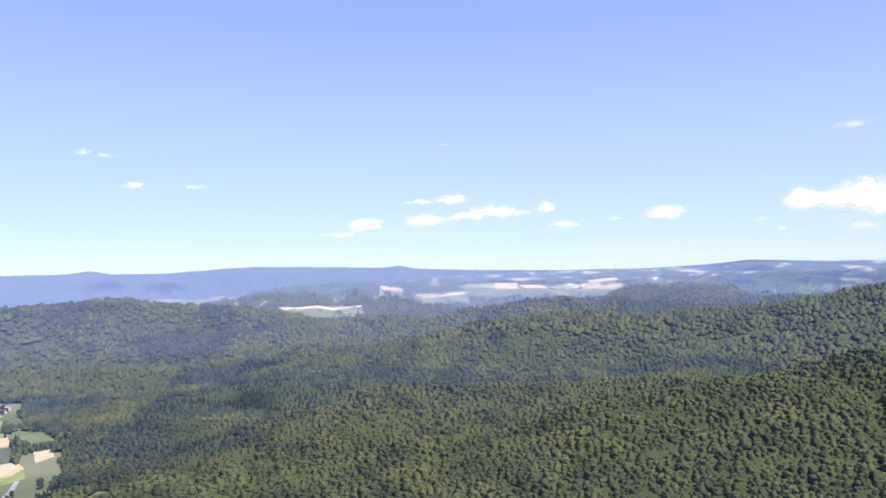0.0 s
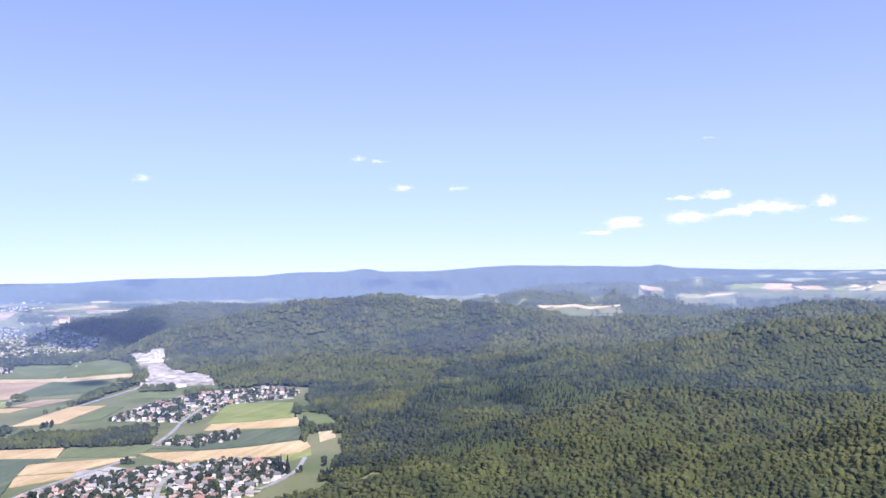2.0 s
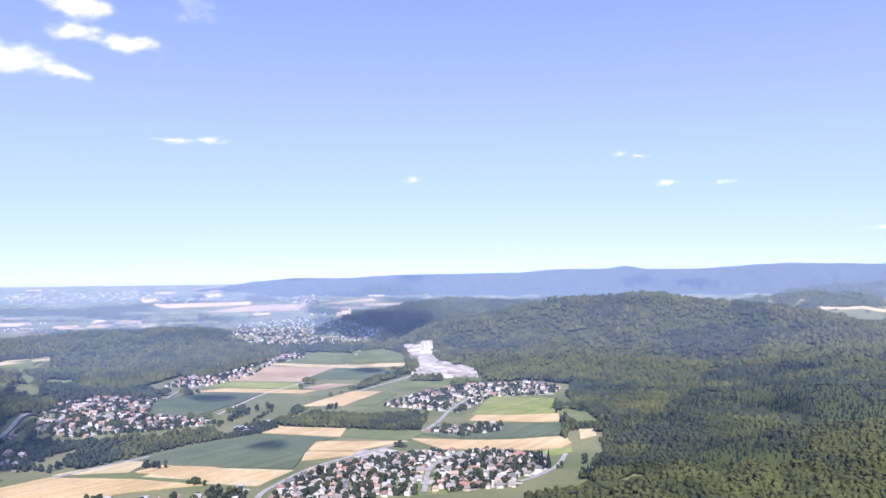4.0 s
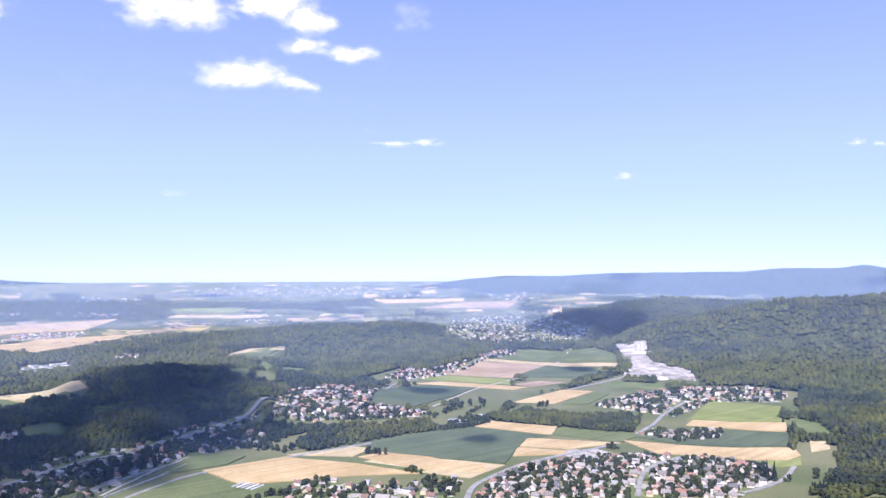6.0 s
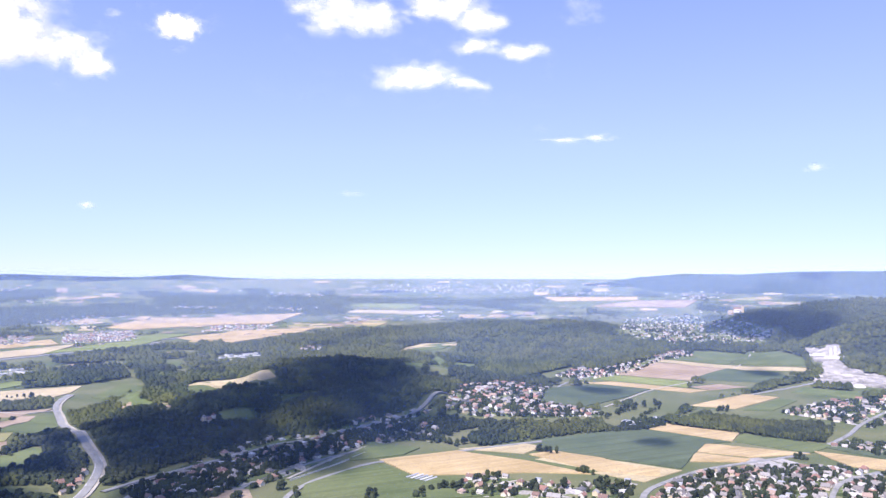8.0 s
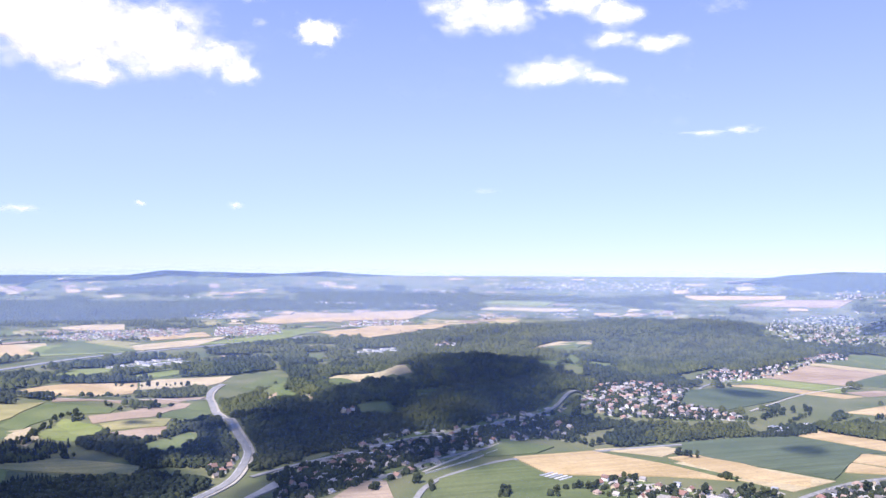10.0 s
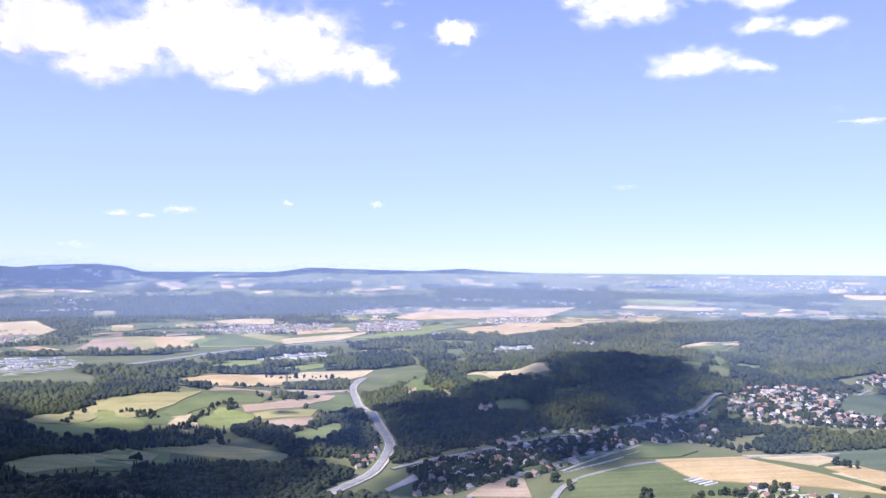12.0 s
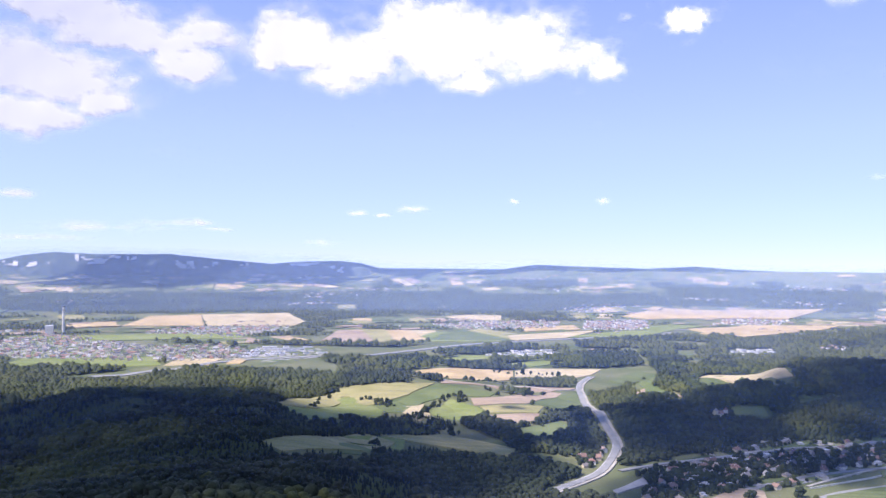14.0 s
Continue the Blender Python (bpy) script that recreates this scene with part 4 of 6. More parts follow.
# the open plain: narrow strips of farmland in blocks, each block with its own direction
prng = np.random.default_rng(8)
taken = [p for _, p in FIELDS] + WOODS + [p for _, _, p in VILLAGES]
strip_kinds = ("wheat", "ripening", "stubble", "soil", "meadow", "ripening", "crop", "stubble", "wheat", "soil")
strips = 0
for az0 in np.arange(38, 132, 3.6):
    for r0 in (1950, 2250, 2600, 2950, 3300, 3600, 3850, 4050, 4200, 4330, 4430, 4520):
        a, r = az0 + prng.uniform(-1.2, 1.2), r0 + prng.uniform(-60, 60)
        turn = prng.uniform(-0.5, 0.5) + (0.0 if prng.random() < 0.7 else 1.4)
        squeeze = float(np.interp(r, (3000, 4600), (1.0, 0.3)))
        cx, cy = (float(q) for q in polar(a, r))
        out, side = np.array([cx, cy]) / r, np.array([cy, -cx]) / r
        e1, e2 = out * math.cos(turn) + side * math.sin(turn), side * math.cos(turn) - out * math.sin(turn)
        n = int(prng.integers(2, 6))
        wide, deep = prng.uniform(50, 95), prng.uniform(110, 230) * squeeze
        for j in range(n):
            c = np.array([cx, cy]) + e2 * (j - n / 2) * wide
            quad = [tuple(c + e2 * u * wide * 0.48 + e1 * v * deep * 0.5) for u, v in ((-1, -1), (1, -1), (1, 1), (-1, 1))]
            q = np.array(quad + [tuple(c)])
            if strips > 330 or np.hypot(*q.T).max() > 4750 or relief(q[:, 0], q[:, 1])[0].max() > 5 or road_gap(q[:, 0], q[:, 1]).min() < 8:
                continue
            if any(inside(q[:, 0], q[:, 1], p).any() for p in taken) or wooded(q[:, 0], q[:, 1]).sum() > 1:
                continue
            what, tall, mat = CROPS[strip_kinds[int(prng.integers(0, 10))]]
            strips += 1
            tagged(part("field", drape(quad, tall + 1.5 + 0.01 * strips, 45), mat), what, "field", kind="structure")

# farther strips, each only a sliver from the hill, joined by crop
N = 2600
fa, fr = prng.uniform(36, 132, N), 2250 + 2520 * prng.random(N) ** 0.62
fw = np.radians(prng.uniform(0.25, 1.5, N)) * fr
fd = prng.uniform(9, 60, N) * np.interp(fr, (2300, 3400, 4700), (1.5, 1.0, 0.7))
lean = prng.uniform(-0.22, 0.22, N)
fx, fy = polar(fa, fr)
ox, oy = fx / fr, fy / fr
ax_, ay_ = oy * np.cos(lean) + ox * np.sin(lean), -ox * np.cos(lean) + oy * np.sin(lean)
bx_, by_ = ox * np.cos(lean) - oy * np.sin(lean), oy * np.cos(lean) + ox * np.sin(lean)
u, v = np.meshgrid(np.linspace(-0.5, 0.5, 7), np.linspace(-0.5, 0.5, 3))
u, v = u.ravel(), v.ravel()
gx = fx[:, None] + ax_[:, None] * u * fw[:, None] + bx_[:, None] * v * fd[:, None]
gy = fy[:, None] + ay_[:, None] * u * fw[:, None] + by_[:, None] * v * fd[:, None]
good = ~wooded(gx.ravel(), gy.ravel()).reshape(gx.shape).any(1) & (relief(gx.ravel(), gy.ravel())[0].reshape(gx.shape).max(1) < 5)
good &= (road_gap(gx.ravel(), gy.ravel()).reshape(gx.shape).min(1) > 6) & (np.hypot(gx, gy).max(1) < 4820)
for p in taken:
    good &= ~inside(gx.ravel(), gy.ravel(), p).reshape(gx.shape).any(1)
far_kinds = ("crop", "wheat", "meadow", "maize", "maize", "ripening", "meadow", "crop", "soil")
pick = prng.integers(0, len(far_kinds), N)
gz = height(gx, gy) + 2.2 + 0.0012 * np.arange(N)[:, None]
quad = sheet_faces(3, 7, False)
for k, crop in enumerate(far_kinds):
    w = np.where(good & (pick == k))[0]
    if len(w):
        F = (quad[None] + (np.arange(len(w)) * 21)[:, None, None]).reshape(-1, 4)
        me = mesh_from("far_fields", np.stack([gx[w], gy[w], gz[w]], 2).reshape(-1, 3), F[:, ::-1], CROPS[crop][2])
        tagged(new("far_fields", me), "narrow far " + CROPS[crop][0].split(" with")[0] + " strips on the plain", "fields", kind="stuff")

ASPHALT = ground_mat("worn_asphalt", (0.22, 0.22, 0.21), (0.31, 0.31, 0.295), 0.06, rough=0.85)
DIRT = ground_mat("chalky_track", (0.36, 0.33, 0.27), (0.47, 0.44, 0.37), 0.05)
LINE = ground_mat("road_paint", (0.62, 0.62, 0.60), (0.74, 0.74, 0.72), 0.3)


def smooth_line(p, step):
    """Points along a Catmull-Rom curve through p."""
    p = [Vector((*q, 0)) for q in p]
    p = [p[0] * 2 - p[1]] + p + [p[-1] * 2 - p[-2]]
    out = []
    for a, b, c, d in zip(p, p[1:], p[2:], p[3:]):
        k = max(2, int((c - b).length / step))
        for j in range(k):
            t = j / k
            out.append(0.5 * (2 * b + (c - a) * t + (2 * a - 5 * b + 4 * c - d) * t * t + (3 * b - a - 3 * c + d) * t ** 3))
    return out + [p[-2]]


def ribbon(line, offset, width, lift, thick=0.6):
    """A strip with sides along the line, shifted sideways by offset."""
    bm = bmesh.new()
    last = None
    c = np.array([p[:2] for p in line])
    way = np.roll(c, -1, 0) - np.roll(c, 1, 0)
    way[0], way[-1] = c[1] - c[0], c[-1] - c[-2]
    way /= np.hypot(*way.T)[:, None]
    side = np.stack([-way[:, 1], way[:, 0]], 1)
    A, B = c + side * (offset - width / 2), c + side * (offset + width / 2)
    Z = np.maximum(np.maximum(height(*A.T), height(*B.T)), height(*c.T)) + lift
    for k in range(len(line)):
        a, b, z = Vector(A[k]), Vector(B[k]), float(Z[k])
        row = [bm.verts.new((q.x, q.y, h)) for q, h in ((a, z - thick), (a, z), (b, z), (b, z - thick))]
        if last:
            for i in range(3):
                bm.faces.new((last[i], last[i + 1], row[i + 1], row[i]))
        last = row
    bmesh.ops.recalc_face_normals(bm, faces=bm.faces)
    return bm


ROAD_LOOK = {"main_road": "broad grey asphalt main road with white edge lines", "motorway": "grey motorway with two carriageways",
             "farm_track": "pale gravel farm track", "country_lane": "narrow pale lane between the fields"}
for name, width, p in ROADS:
    line = smooth_line(p, 12)
    dirt = name in ("farm_track", "country_lane")
    r = tagged(part(name, ribbon(line, 0, width, 1.6 if width > 8 else 1.1, 2.5), DIRT if dirt else ASPHALT),
               ROAD_LOOK.get(name, "narrow grey asphalt village road"), "road", kind="structure")
    if width > 8:
        for off in (-width / 2 + 0.8, width / 2 - 0.8) + ((0.0,) if name == "main_road" else ()):
            part("edge_line", ribbon(line, off, 0.35 if off else 0.25, 1.63, 0.03), LINE, r, "white painted line")
        if name == "main_road":
            part("verge", ribbon(line, -width / 2 - 2.0, 3.4, 1.2, 2.0), DIRT, r, "pale gravel verge")


# ------------------------------------------------------------------ houses
def tinted(name, rough, *cols):
    """Plaster, tiles or sheet: one of several tones for each building, with weathering."""
    m, n, l, b = material(name, rough, 0.25)
    info = n.new("ShaderNodeObjectInfo")
    r = ramp(n, *[(k / len(cols), c) for k, c in enumerate(cols)])
    r.color_ramp.interpolation = "CONSTANT"
    l.new(info.outputs["Random"], r.inputs[0])
    t = noise_tex(n, l, 0.5, 4)
    tr = ramp(n, (0.3, (0.82, 0.82, 0.82)), (0.7, (1.08, 1.08, 1.08)))
    l.new(t.outputs[0], tr.inputs[0])
    l.new(mix(n, l, 1.0, r.outputs[0], tr.outputs[0], "MULTIPLY"), b.inputs["Base Color"])
    return m


def island_tint(name, rough, *cols):
    m, n, l, b = material(name, rough, 0.25)
    info = n.new("ShaderNodeNewGeometry")
    r = ramp(n, *[(k / len(cols), c) for k, c in enumerate(cols)])
    r.color_ramp.interpolation = "CONSTANT"
    l.new(info.outputs["Random Per Island"], r.inputs[0])
    l.new(r.outputs[0], b.inputs["Base Color"])
    return m


PLASTER_TONES = ((0.72, 0.70, 0.65), (0.64, 0.59, 0.49), (0.80, 0.79, 0.76), (0.58, 0.49, 0.34), (0.66, 0.61, 0.54), (0.52, 0.43, 0.35))
TILE_TONES = ((0.27, 0.155, 0.12), (0.19, 0.175, 0.165), (0.31, 0.20, 0.155), (0.24, 0.225, 0.215), (0.20, 0.13, 0.105), (0.34, 0.255, 0.21), (0.13, 0.13, 0.135), (0.30, 0.285, 0.27), (0.42, 0.40, 0.375))
PLASTER = tinted("house_plaster", 0.9, *PLASTER_TONES)
TILES = tinted("roof_tiles", 0.7, *TILE_TONES)
PLASTER_FAR = island_tint("town_plaster", 0.9, *PLASTER_TONES)
TILES_FAR = island_tint("town_tiles", 0.7, *TILE_TONES)
WHITE_SHEET = tinted("hall_cladding", 0.6, (0.56, 0.55, 0.53), (0.46, 0.46, 0.45), (0.62, 0.60, 0.57))
GREY_SHEET = tinted("hall_roofing", 0.6, (0.46, 0.47, 0.49), (0.60, 0.60, 0.60), (0.36, 0.38, 0.41))
GLASS, gn, gl, gb = material("window_glass", 0.1, 0.5)
gb.inputs["Base Color"].default_value = (0.045, 0.055, 0.07, 1)
WOODEN, dn, dl, db = material("door_wood", 0.6, 0.3)
db.inputs["Base Color"].default_value = (0.17, 0.10, 0.06, 1)


def box(bm, x0, y0, z0, x1, y1, z1):
    m = Matrix.Translation(((x0 + x1) / 2, (y0 + y1) / 2, (z0 + z1) / 2)) @ Matrix.Diagonal((x1 - x0, y1 - y0, z1 - z0, 1))
    bmesh.ops.create_cube(bm, size=1.0, matrix=m)


def gable_walls(bm, L, W, eave, rise, x=0.0, y=0.0, hip=0.0):
    """A body with gables across its length L."""
    a, b = L / 2, W / 2
    base = [bm.verts.new((x + sx * a, y + sy * b, z)) for z in (-1.5, eave) for sx, sy in ((-1, -1), (1, -1), (1, 1), (-1, 1))]
    q = base
    for i in range(4):
        bm.faces.new((q[i], q[(i + 1) % 4], q[4 + (i + 1) % 4], q[4 + i]))
    if hip:
        bm.faces.new(q[4:])
        return
    g0, g1 = bm.verts.new((x - a, y, eave + rise)), bm.verts.new((x + a, y, eave + rise))
    bm.faces.new((q[4], g0, q[7]))
    bm.faces.new((q[5], q[6], g1))
    bm.faces.new((q[4], q[5], g1, g0))
    bm.faces.new((q[6], q[7], g0, g1))


def roof_slabs(bm, L, W, eave, rise, x=0.0, y=0.0, hip=0.0, over=0.7, thick=0.28):
    """Two slopes with overhang and thickness, or four with hip."""
    a, b = L / 2 + over, W / 2 + over
    z0 = eave - over * rise / (W / 2) + 0.1
    top = eave + rise + 0.1
    for lift in (0.0, thick):
        e = [bm.verts.new((x + sx * a, y + sy * b, z0 + lift)) for sx, sy in ((-1, -1), (1, -1), (1, 1), (-1, 1))]
        r = [bm.verts.new((x + sx * (a - hip), y, top + lift)) for sx in (-1, 1)]
        fs = [(e[0], e[1], r[1], r[0]), (e[2], e[3], r[0], r[1])]
        if hip:
            fs += [(e[3], e[0], r[0]), (e[1], e[2], r[1])]
        for f in fs:
            bm.faces.new(f if lift else f[::-1])
        if lift == 0:
            low = e + r
        else:
            high = e + r
    ring = (0, 1, 2, 3) if hip else (0, 1, 5, 2, 3, 4)
    for i, j in zip(ring, ring[1:] + ring[:1]):
        bm.faces.new((low[i], low[j], high[j], high[i]))


def house(name, label, L, W, eave, rise, hip=0.0, wing=None, chimney=True):
    """A dwelling: walls, tiled roof, chimney, door and windows."""
    root = tagged(new(name), label, "house", "houses of the valley")
    bm = bmesh.new()
    gable_walls(bm, L, W, eave, rise, hip=hip)
    if wing:
        gable_walls(bm, wing[0], wing[1], eave * 0.95, rise * 0.8, L * 0.25, -W * 0.55, 0)
    part("wall", bm, PLASTER, root)
    bm = bmesh.new()
    roof_slabs(bm, L, W, eave, rise, hip=hip)
    if wing:
        roof_slabs(bm, wing[0], wing[1], eave * 0.95, rise * 0.8, L * 0.25, -W * 0.55)
    roof = part("roof", bm, TILES, root)
    if chimney:
        bm = bmesh.new()
        box(bm, L * 0.18, 0.5, eave + rise * 0.5, L * 0.18 + 0.8, 1.2, eave + rise + 1.1)
        part("chimney", bm, PLASTER, roof)
    n = 3 if L > 11 else 2
    for k in range(n):
        for y, out in ((-W / 2, -1), (W / 2, 1)):
            if wing and out < 0 and k == n - 1:
                continue
            x = -L / 2 + L * (k + 0.7) / (n + 0.4)
            bm = bmesh.new()
            box(bm, x - 0.65, min(y, y + out * 0.05), eave - 1.75, x + 0.65, max(y, y + out * 0.05), eave - 0.45)
            part("window", bm, GLASS, root)
    bm = bmesh.new()
    box(bm, -L / 2 + 0.9, -W / 2 - 0.06, 0, -L / 2 + 1.9, -W / 2, 2.05)
    part("door", bm, WOODEN, root)
    return root


def flat_house(name, label, L, W, tall):
    root = tagged(new(name), label, "house", "houses of the valley")
    bm = bmesh.new()
    box(bm, -L / 2, -W / 2, -1.5, L / 2, W / 2, tall)
    box(bm, -L / 2, -W / 2, tall, L * 0.15, W / 2, tall + 2.8)
    part("wall", bm, WHITE_SHEET, root)
    bm = bmesh.new()
    box(bm, -L / 2 - 0.2, -W / 2 - 0.2, tall + 2.8, L * 0.15 + 0.2, W / 2 + 0.2, tall + 3.1)
    box(bm, L * 0.15, -W / 2 - 0.2, tall + 0.01, L / 2 + 0.2, W / 2 + 0.2, tall + 0.3)
    part("roof", bm, GREY_SHEET, root)
    for x in (-L * 0.3, 0.0, L * 0.3):
        bm = bmesh.new()
        box(bm, x - 0.9, -W / 2 - 0.05, 0.9, x + 0.9, -W / 2, 2.3)
        part("window", bm, GLASS, root)
    bm = bmesh.new()
    box(bm, L * 0.38, -W / 2 - 0.06, 0, L * 0.38 + 1, -W / 2, 2.05)
    part("door", bm, WOODEN, root)
    return root


def hall(name, label, L, W, tall):
    """A works hall with parapet, roof lights and gates."""
    root = tagged(new(name), label, "hall", "works halls")
    bm = bmesh.new()
    box(bm, -L / 2, -W / 2, -1.5, L / 2, W / 2, tall)
    part("wall", bm, WHITE_SHEET, root)
    bm = bmesh.new()
    box(bm, -L / 2 + 0.4, -W / 2 + 0.4, tall + 0.004, L / 2 - 0.4, W / 2 - 0.4, tall + 0.25)
    roof = part("roof", bm, GREY_SHEET, root)
    for k in range(3):
        bm = bmesh.new()
        x = L * (k - 1) * 0.3
        box(bm, x - 2, -W * 0.35, tall + 0.25, x + 2, W * 0.35, tall + 1.0)
        part("skylight", bm, GLASS, roof)
    for k in range(2):
        bm = bmesh.new()
        x = L * (k - 0.5) * 0.5
        box(bm, x - 2.2, -W / 2 - 0.08, 0, x + 2.2, -W / 2, 4.2)
        part("gate", bm, GREY_SHEET, root)
    return root


LOT = "with plastered walls and tiled roof"
KINDS = [house("house", "small pale gabled house " + LOT, 10, 8.5, 4.2, 3.6),
         house("house", "tall pale gabled house " + LOT, 12, 9.5, 5.8, 4.2),
         house("house", "pale side-winged house " + LOT, 13, 9, 4.6, 3.8, wing=(7, 9)),
         house("house", "square hip-roofed house " + LOT, 11, 10, 5.6, 3.6, hip=4.6),
         house("house", "long low farmhouse " + LOT, 18, 9, 4.0, 4.0),
         flat_house("house", "white flat-roofed modern house in its garden", 13, 9, 3.0)]
HALLS = [hall("hall", "large white works hall with a flat grey roof", 46, 26, 8), hall("hall", "long white works hall with roof lights", 70, 24, 9),
         hall("hall", "small pale works hall beside the yard", 26, 18, 6.5)]


def places(poly, count, gap, rng, road_room=6.0):
    """Spots in the polygon at least gap metres apart and off the roads."""
    p = np.array(poly, float)
    lo, hi = p.min(0), p.max(0)
    c = rng.uniform(lo, hi, (6000, 2))
    c = c[inside(c[:, 0], c[:, 1], poly)]
    c = c[road_gap(c[:, 0], c[:, 1]) > road_room]
    kept = np.empty((0, 2))
    for q in c:
        if not len(kept) or np.min(np.hypot(*(kept - q).T)) > gap:
            kept = np.vstack([kept, q])
            if len(kept) >= count:
                break
    return kept


def town_mesh(name, label, spots, rng, scale=1.0):
    """Many houses of a far settlement in one mesh: walls and roofs."""
    bm, br = bmesh.new(), bmesh.new()
    z = height(spots[:, 0], spots[:, 1])
    for (x, y), h in zip(spots, z):
        L, W, e, r = rng.uniform(10, 19) * scale, rng.uniform(8, 11) * scale, rng.uniform(4, 8) * scale, rng.uniform(3, 4.5) * scale
        turn = Matrix.Translation((x, y, h)) @ Matrix.Rotation(rng.choice((0.4, 1.97)) + rng.uniform(-0.25, 0.25), 4, "Z")
        for b, make in ((bm, gable_walls), (br, roof_slabs)):
            was = len(b.verts)
            make(b, L, W, e, r)
            b.verts.ensure_lookup_table()
            for v in b.verts[was:]:
                v.co = turn @ v.co
    root = tagged(new(name), label, "houses", kind="stuff")
    part("wall", bm, PLASTER_FAR, root)
    part("roof", br, TILES_FAR, root)


SINGLE = ("near_village", "near_hamlet", "hillside_row", "road_farm", "terraced_rows")
garden_spots = []
used_kind = set()
hrng = np.random.default_rng(11)


def put(protos, k, m):
    if (id(protos), k) in used_kind:
        t = copy_thing(protos[k], m)
        t.matrix_basis = m
        return t
    used_kind.add((id(protos), k))
    protos[k].matrix_basis = m
    return protos[k]


# gardens, yards and paving under the houses
YARD, yn, yl, yb = material("gardens_and_yards", 0.95, 0.1)
y_cell = yn.new("ShaderNodeTexVoronoi")
y_cell.inputs["Scale"].default_value = 0.075
y_co = yn.new("ShaderNodeTexCoord")
yl.new(y_co.outputs["Object"], y_cell.inputs["Vector"])
y_grey = yn.new("ShaderNodeSeparateColor")
yl.new(y_cell.outputs["Color"], y_grey.inputs[0])
y_ramp = ramp(yn, (0.0, (0.06, 0.085, 0.035)), (0.22, (0.14, 0.18, 0.07)), (0.45, (0.22, 0.22, 0.12)), (0.62, (0.36, 0.345, 0.31)), (0.8, (0.12, 0.15, 0.06)), (0.92, (0.45, 0.43, 0.40)))
y_ramp.color_ramp.interpolation = "CONSTANT"
yl.new(y_grey.outputs[0], y_ramp.inputs[0])
y_fine = noise_tex(yn, yl, 0.3, 4)
y_tone = ramp(yn, (0.3, (0.7, 0.7, 0.7)), (0.7, (1.2, 1.2, 1.2)))
yl.new(y_fine.outputs[0], y_tone.inputs[0])
yl.new(mix(yn, yl, 1.0, y_ramp.outputs[0], y_tone.outputs[0], "MULTIPLY"), yb.inputs["Base Color"])
for k, (name, count, poly) in enumerate(VILLAGES):
    if math.hypot(*poly[0]) < 3600 and name != "road_farm":
        tagged(part("village_ground", drape(poly, 0.32 + 0.006 * k, 40), YARD), "mixed gardens, lawns and paved yards of a village", "ground", kind="structure")

for name, count, poly in VILLAGES:
    if name.startswith("works"):
        spots = places(poly, count + 3, 27, hrng, 8)
        if name == "works":
            garden_spots.append((poly, np.concatenate([spots] * 6)))
        for x, y in spots:
            put(HALLS, int(hrng.integers(0, 3)), pose(x, y, float(height(x, y)), 0, 0, hrng.choice((25, 115)) + hrng.uniform(-6, 6)) @ Matrix.Diagonal((0.58, 0.58, 0.55, 1)))
    elif name in SINGLE:
        gap = {"near_village": 13.0, "terraced_rows": 11.5}.get(name, 17)
        spots = places(poly, count, gap, hrng)
        for x, y in spots:
            k = int(hrng.choice(6, p=(0.3, 0.2, 0.17, 0.18, 0.07, 0.08)))
            if name == "terraced_rows":
                k = 0
            z = float(np.min(height(np.array([x - 6, x + 6, x, x]), np.array([y, y, y - 5, y + 5]))))
            s = float(hrng.uniform(0.64, 0.82))
            put(KINDS, k, pose(x, y, z + 0.3, 0, 0, hrng.choice((28, 118, 208, 298)) + hrng.uniform(-14, 14)) @ Matrix.Diagonal((s, s, s * 0.95, 1)))
        garden_spots.append((poly, spots))
    else:
        far = math.hypot(*poly[0]) > 2600
        spots = places(poly, int(count * (1.0 if name == "castle_town" else 1.35)), 11.5, hrng)
        town_mesh(name, "pale houses with red and grey roofs, seen far off", spots, hrng, {"far_city": 0.55, "castle_town": 0.52}.get(name, 0.72 if far else 0.64))
        if math.hypot(*poly[0]) < 3400 and not name.startswith("plain"):
            garden_spots.append((poly, spots))


# hamlets and lone houses strung over the plain
frng = np.random.default_rng(29)
spots = []
for _ in range(60):
    a, r = frng.uniform(38, 130), 2300 + 2450 * frng.random() ** 0.7
    for _ in range(int(frng.integers(4, 26))):
        spots.append(polar(a + frng.normal(0, 0.9), r + frng.normal(0, 22)))
spots = np.array(spots)
clear_ = (relief(spots[:, 0], spots[:, 1])[0] < 5) & (road_gap(spots[:, 0], spots[:, 1]) > 10) & (np.hypot(*spots.T) < 4800)
town_mesh("far_hamlets", "scattered pale houses of far hamlets on the plain", spots[clear_], frng, 0.62)


# ------------------------------------------------------------------ single trees
BARK = ground_mat("bark", (0.07, 0.055, 0.04), (0.12, 0.095, 0.07), 1.5)


